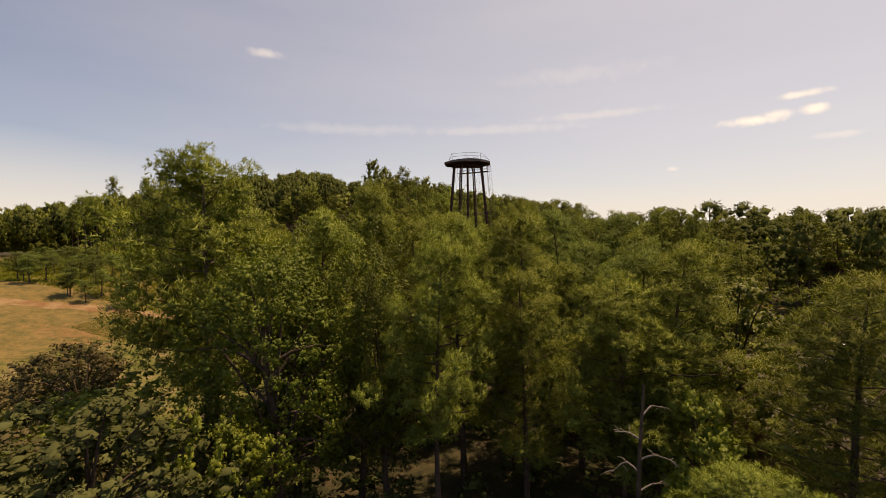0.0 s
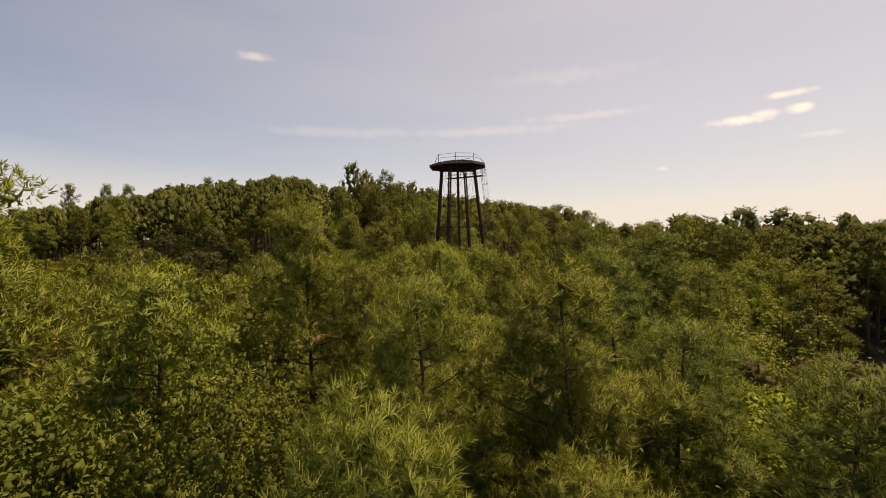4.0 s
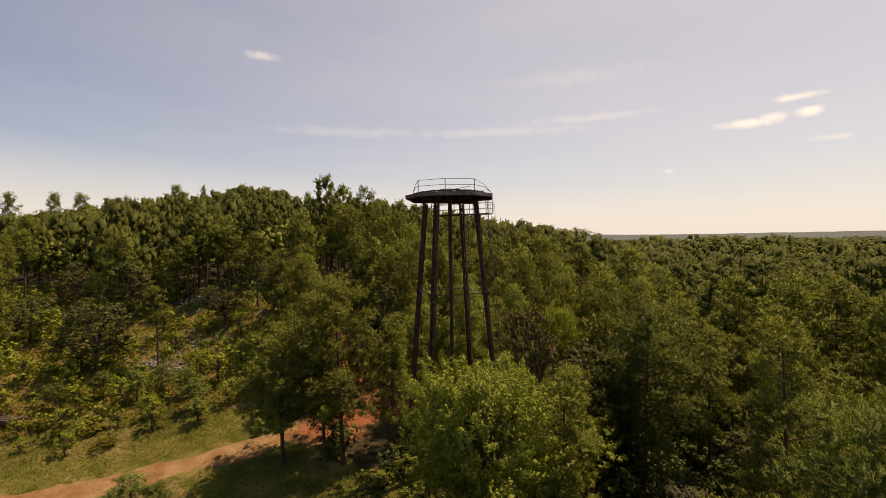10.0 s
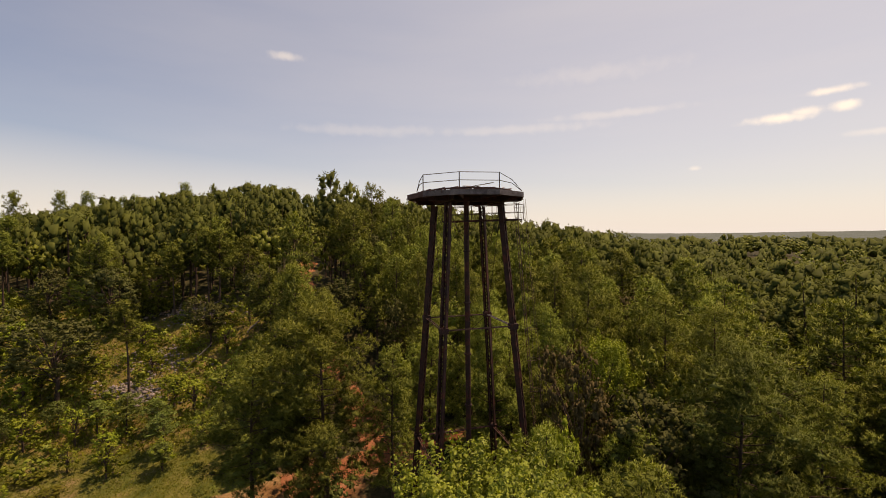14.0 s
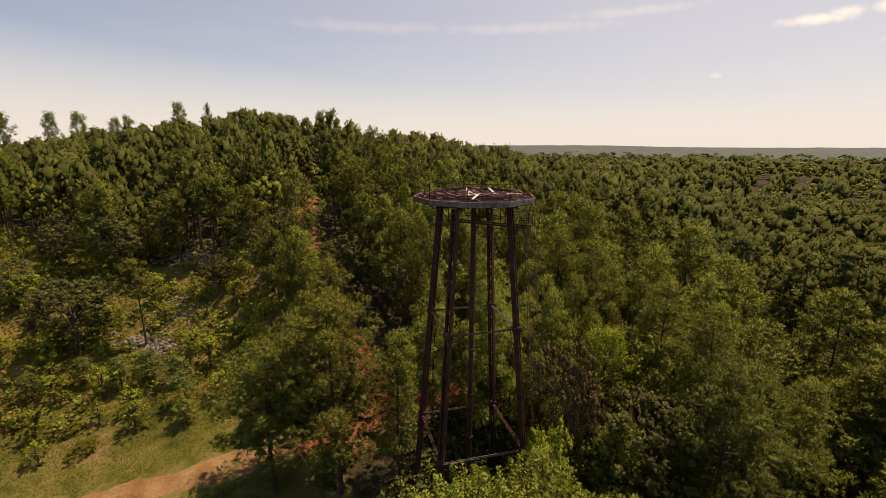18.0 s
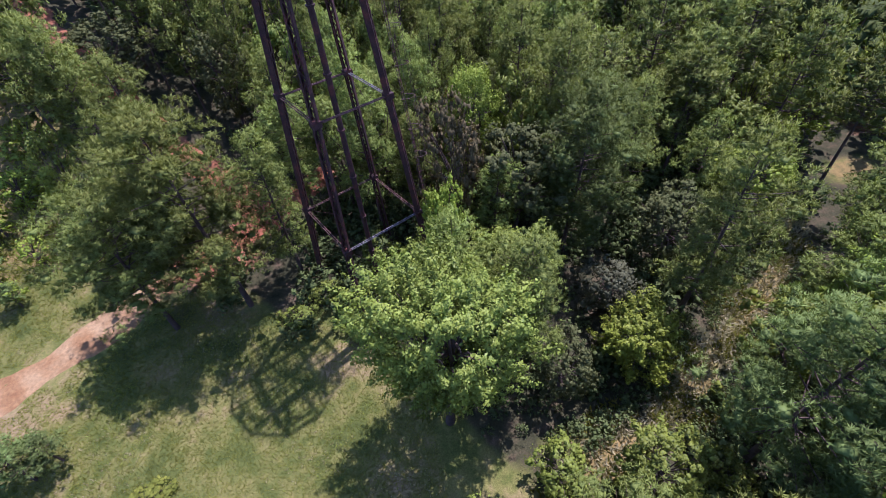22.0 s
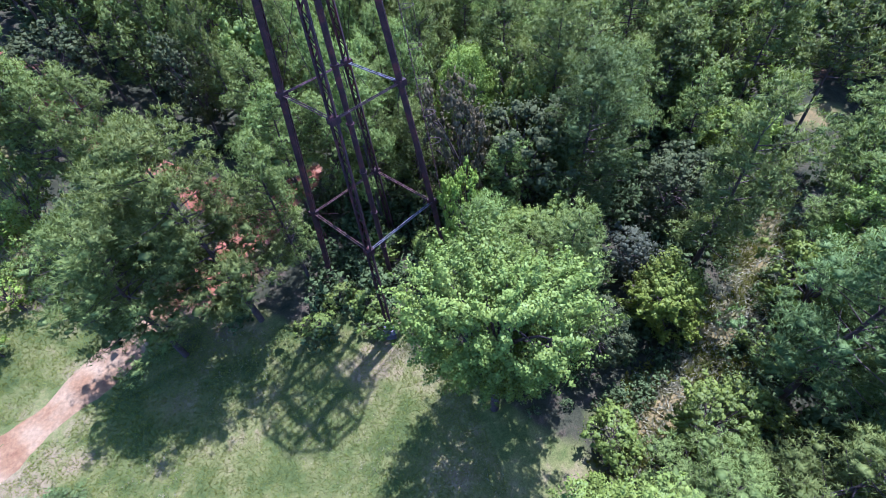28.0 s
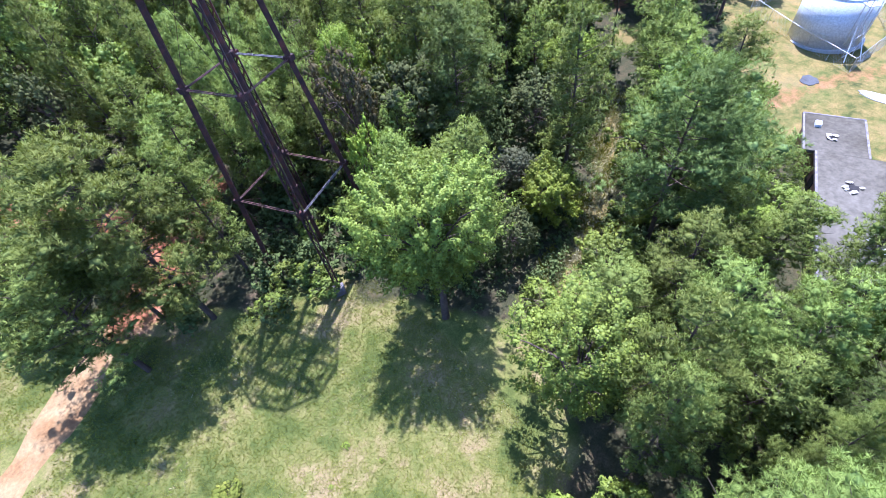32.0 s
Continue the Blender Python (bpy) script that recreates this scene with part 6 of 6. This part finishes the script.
# ---- clutter on the hillside ----
ICO_V = unit(np.array([(-1, 1.618, 0), (1, 1.618, 0), (-1, -1.618, 0), (1, -1.618, 0), (0, -1, 1.618), (0, 1, 1.618), (0, -1, -1.618), (0, 1, -1.618), (1.618, 0, -1), (1.618, 0, 1), (-1.618, 0, -1), (-1.618, 0, 1)]))
ICO_F = np.array([(0, 11, 5), (0, 5, 1), (0, 1, 7), (0, 7, 10), (0, 10, 11), (1, 5, 9), (5, 11, 4), (11, 10, 2), (10, 7, 6), (7, 1, 8), (3, 9, 4), (3, 4, 2), (3, 2, 6), (3, 6, 8), (3, 8, 9), (4, 9, 5), (2, 4, 11), (6, 2, 10), (8, 6, 7), (9, 8, 1)])


def rubble(cx, cy, n, spread, seed, label):
    r = np.random.default_rng(seed)
    x, y = cx + r.normal(size=n) * spread[0], cy + r.normal(size=n) * spread[1]
    c = np.stack([x, y, ground_z(x, y) + 0.02], -1)
    v = c[:, None] + ICO_V[None] * r.uniform(0.10, 0.38, (n, 1, 1)) * np.array([1, 1, 0.6]) * r.uniform(0.55, 1.2, (n, 12, 1))
    f = (ICO_F[None] + 12 * np.arange(n)[:, None, None]).reshape(-1, 3)
    tagged(new("rubble", mesh_from("rubble", v.reshape(-1, 3), f, M_ROCK)), label, "rubble", kind="stuff")


rubble(-36.0, 88.6, 240, (2.2, 0.9), 1, "grey broken stones heaped at the slope's foot")
rubble(-41.0, 103.0, 320, (3.0, 1.6), 2, "pale rubble on the hillside under the pines")
rubble(-37.5, 93.0, 120, (2.0, 1.5), 3, "scattered reddish stones on the bare slope")


def fallen(x, y, length, r0, turn, rise, label, mat, seed):
    """A dead trunk lying or leaning, with broken branch stubs."""
    rr = np.random.default_rng(seed)
    s = np.linspace(0, 1, 7)
    d = np.array([math.cos(turn), math.sin(turn), 0])
    p = np.array([x, y, gz(x, y) + r0]) + d * (s * length)[:, None] + np.array([0, 0, 1.0]) * (rise * s)[:, None] + rr.normal(size=(7, 3)) * 0.06
    ob = tagged(new("fallen_trunk"), label, "dead tree")
    v, f = tube(p, r0 * (1 - 0.7 * s), 7)
    part("trunk", mesh_from("trunk", v, f, mat, True), None, ob)
    for k in range(4):
        i = rr.integers(2, 6)
        e = p[i] + rr.normal(size=3) * 0.5 + np.array([0, 0, 0.5])
        v, f = tube(np.stack([p[i], (p[i] + e) / 2 + 0.08, e]), [r0 * 0.35, r0 * 0.22, 0.01], 5)
        part("branch_stub", mesh_from("branch_stub", v, f, mat, True), None, ob)


fallen(-33.4, 92.4, 3.4, 0.12, 1.2, 2.6, "bleached broken trunk leaning on the slope", M_DEADWOOD, 1)
fallen(-30.2, 99.5, 3.0, 0.14, 0.8, 2.8, "bleached broken trunk leaning on the slope", M_DEADWOOD, 2)
fallen(-35.2, 87.2, 3.6, 0.10, 2.9, 0.4, "grey fallen trunk lying among stones", M_DEADWOOD, 3)
fallen(15.0, 47.0, 6.0, 0.12, 0.4, 1.2, "dead grey trunk leaning in the trees", M_DEADWOOD, 4)


def dead_pine(x, y, H, r0, turn, seed, label):
    """A standing bare trunk with crooked, bleached side branches."""
    rr = np.random.default_rng(seed)
    s = np.linspace(0, 1, 9)
    p = np.array([x, y, gz(x, y) - 0.1]) + np.stack([0.25 * s + 0.05 * np.sin(7 * s), 0.15 * s, H * s], -1)
    ob = tagged(new("dead_pine"), label, "dead tree")
    v, f = tube(p, r0 * (1 - 0.75 * s), 9)
    part("trunk", mesh_from("trunk", v, f, M_BARK, True), None, ob)
    for k in range(9):
        u = 0.42 + 0.06 * k + rr.uniform(-0.02, 0.02)
        a = turn + (k % 2) * math.pi + rr.normal() * 0.5
        L = rr.uniform(0.9, 1.7) * (1.15 - 0.5 * u)
        o = np.array([np.interp(u, s, p[:, i]) for i in range(3)])
        q = np.linspace(0, 1, 6)
        b = o + np.array([math.cos(a), math.sin(a), 0]) * (L * q)[:, None]
        b = b + np.array([0, 0, 1.0]) * (0.28 * L * np.sin(q * rr.uniform(1.5, 4.2)))[:, None] + rr.normal(size=(6, 3)) * 0.035 * q[:, None]
        pieces = [tube(b, 0.035 * (1 - 0.75 * q), 5)]
        for i in (2, 3, 4, 4):
            e = b[i] + rr.normal(size=3) * 0.16 + (b[i] - b[i - 1]) * 0.7
            pieces.append(tube(np.stack([b[i], (b[i] + e) / 2 + 0.02, e]), [0.014, 0.01, 0.004], 4))
        v, f = join(pieces)
        part("branch", mesh_from("branch", v, f, M_DEADWOOD, True), None, ob)


dead_pine(15.0, 20.5, 9.8, 0.14, 0.2, 5, "thin dying pine trunk with bleached bare side branches")

pile = tagged(new("timber_pile"), "stack of old dark timber beams on red clay", "timber")
pile.matrix_basis = Matrix.Translation((-43.2, 75.6, gz(-43.2, 75.6)))
RP = random.Random(9)
for k in range(9):
    bm = bm_new()
    y, z = (k % 5) * 0.34 - 0.7, 0.14 + 0.22 * (k // 5)
    a = RP.uniform(-0.08, 0.08)
    beam(bm, (-2.4 + RP.uniform(-0.4, 0.4), y - a, z), (2.4 + RP.uniform(-0.4, 0.4), y + a, z), 0.26, 0.2)
    bmesh.ops.bevel(bm, geom=bm.edges[:], offset=0.02, segments=1)
    part("timber", bm, M_BARK, pile)
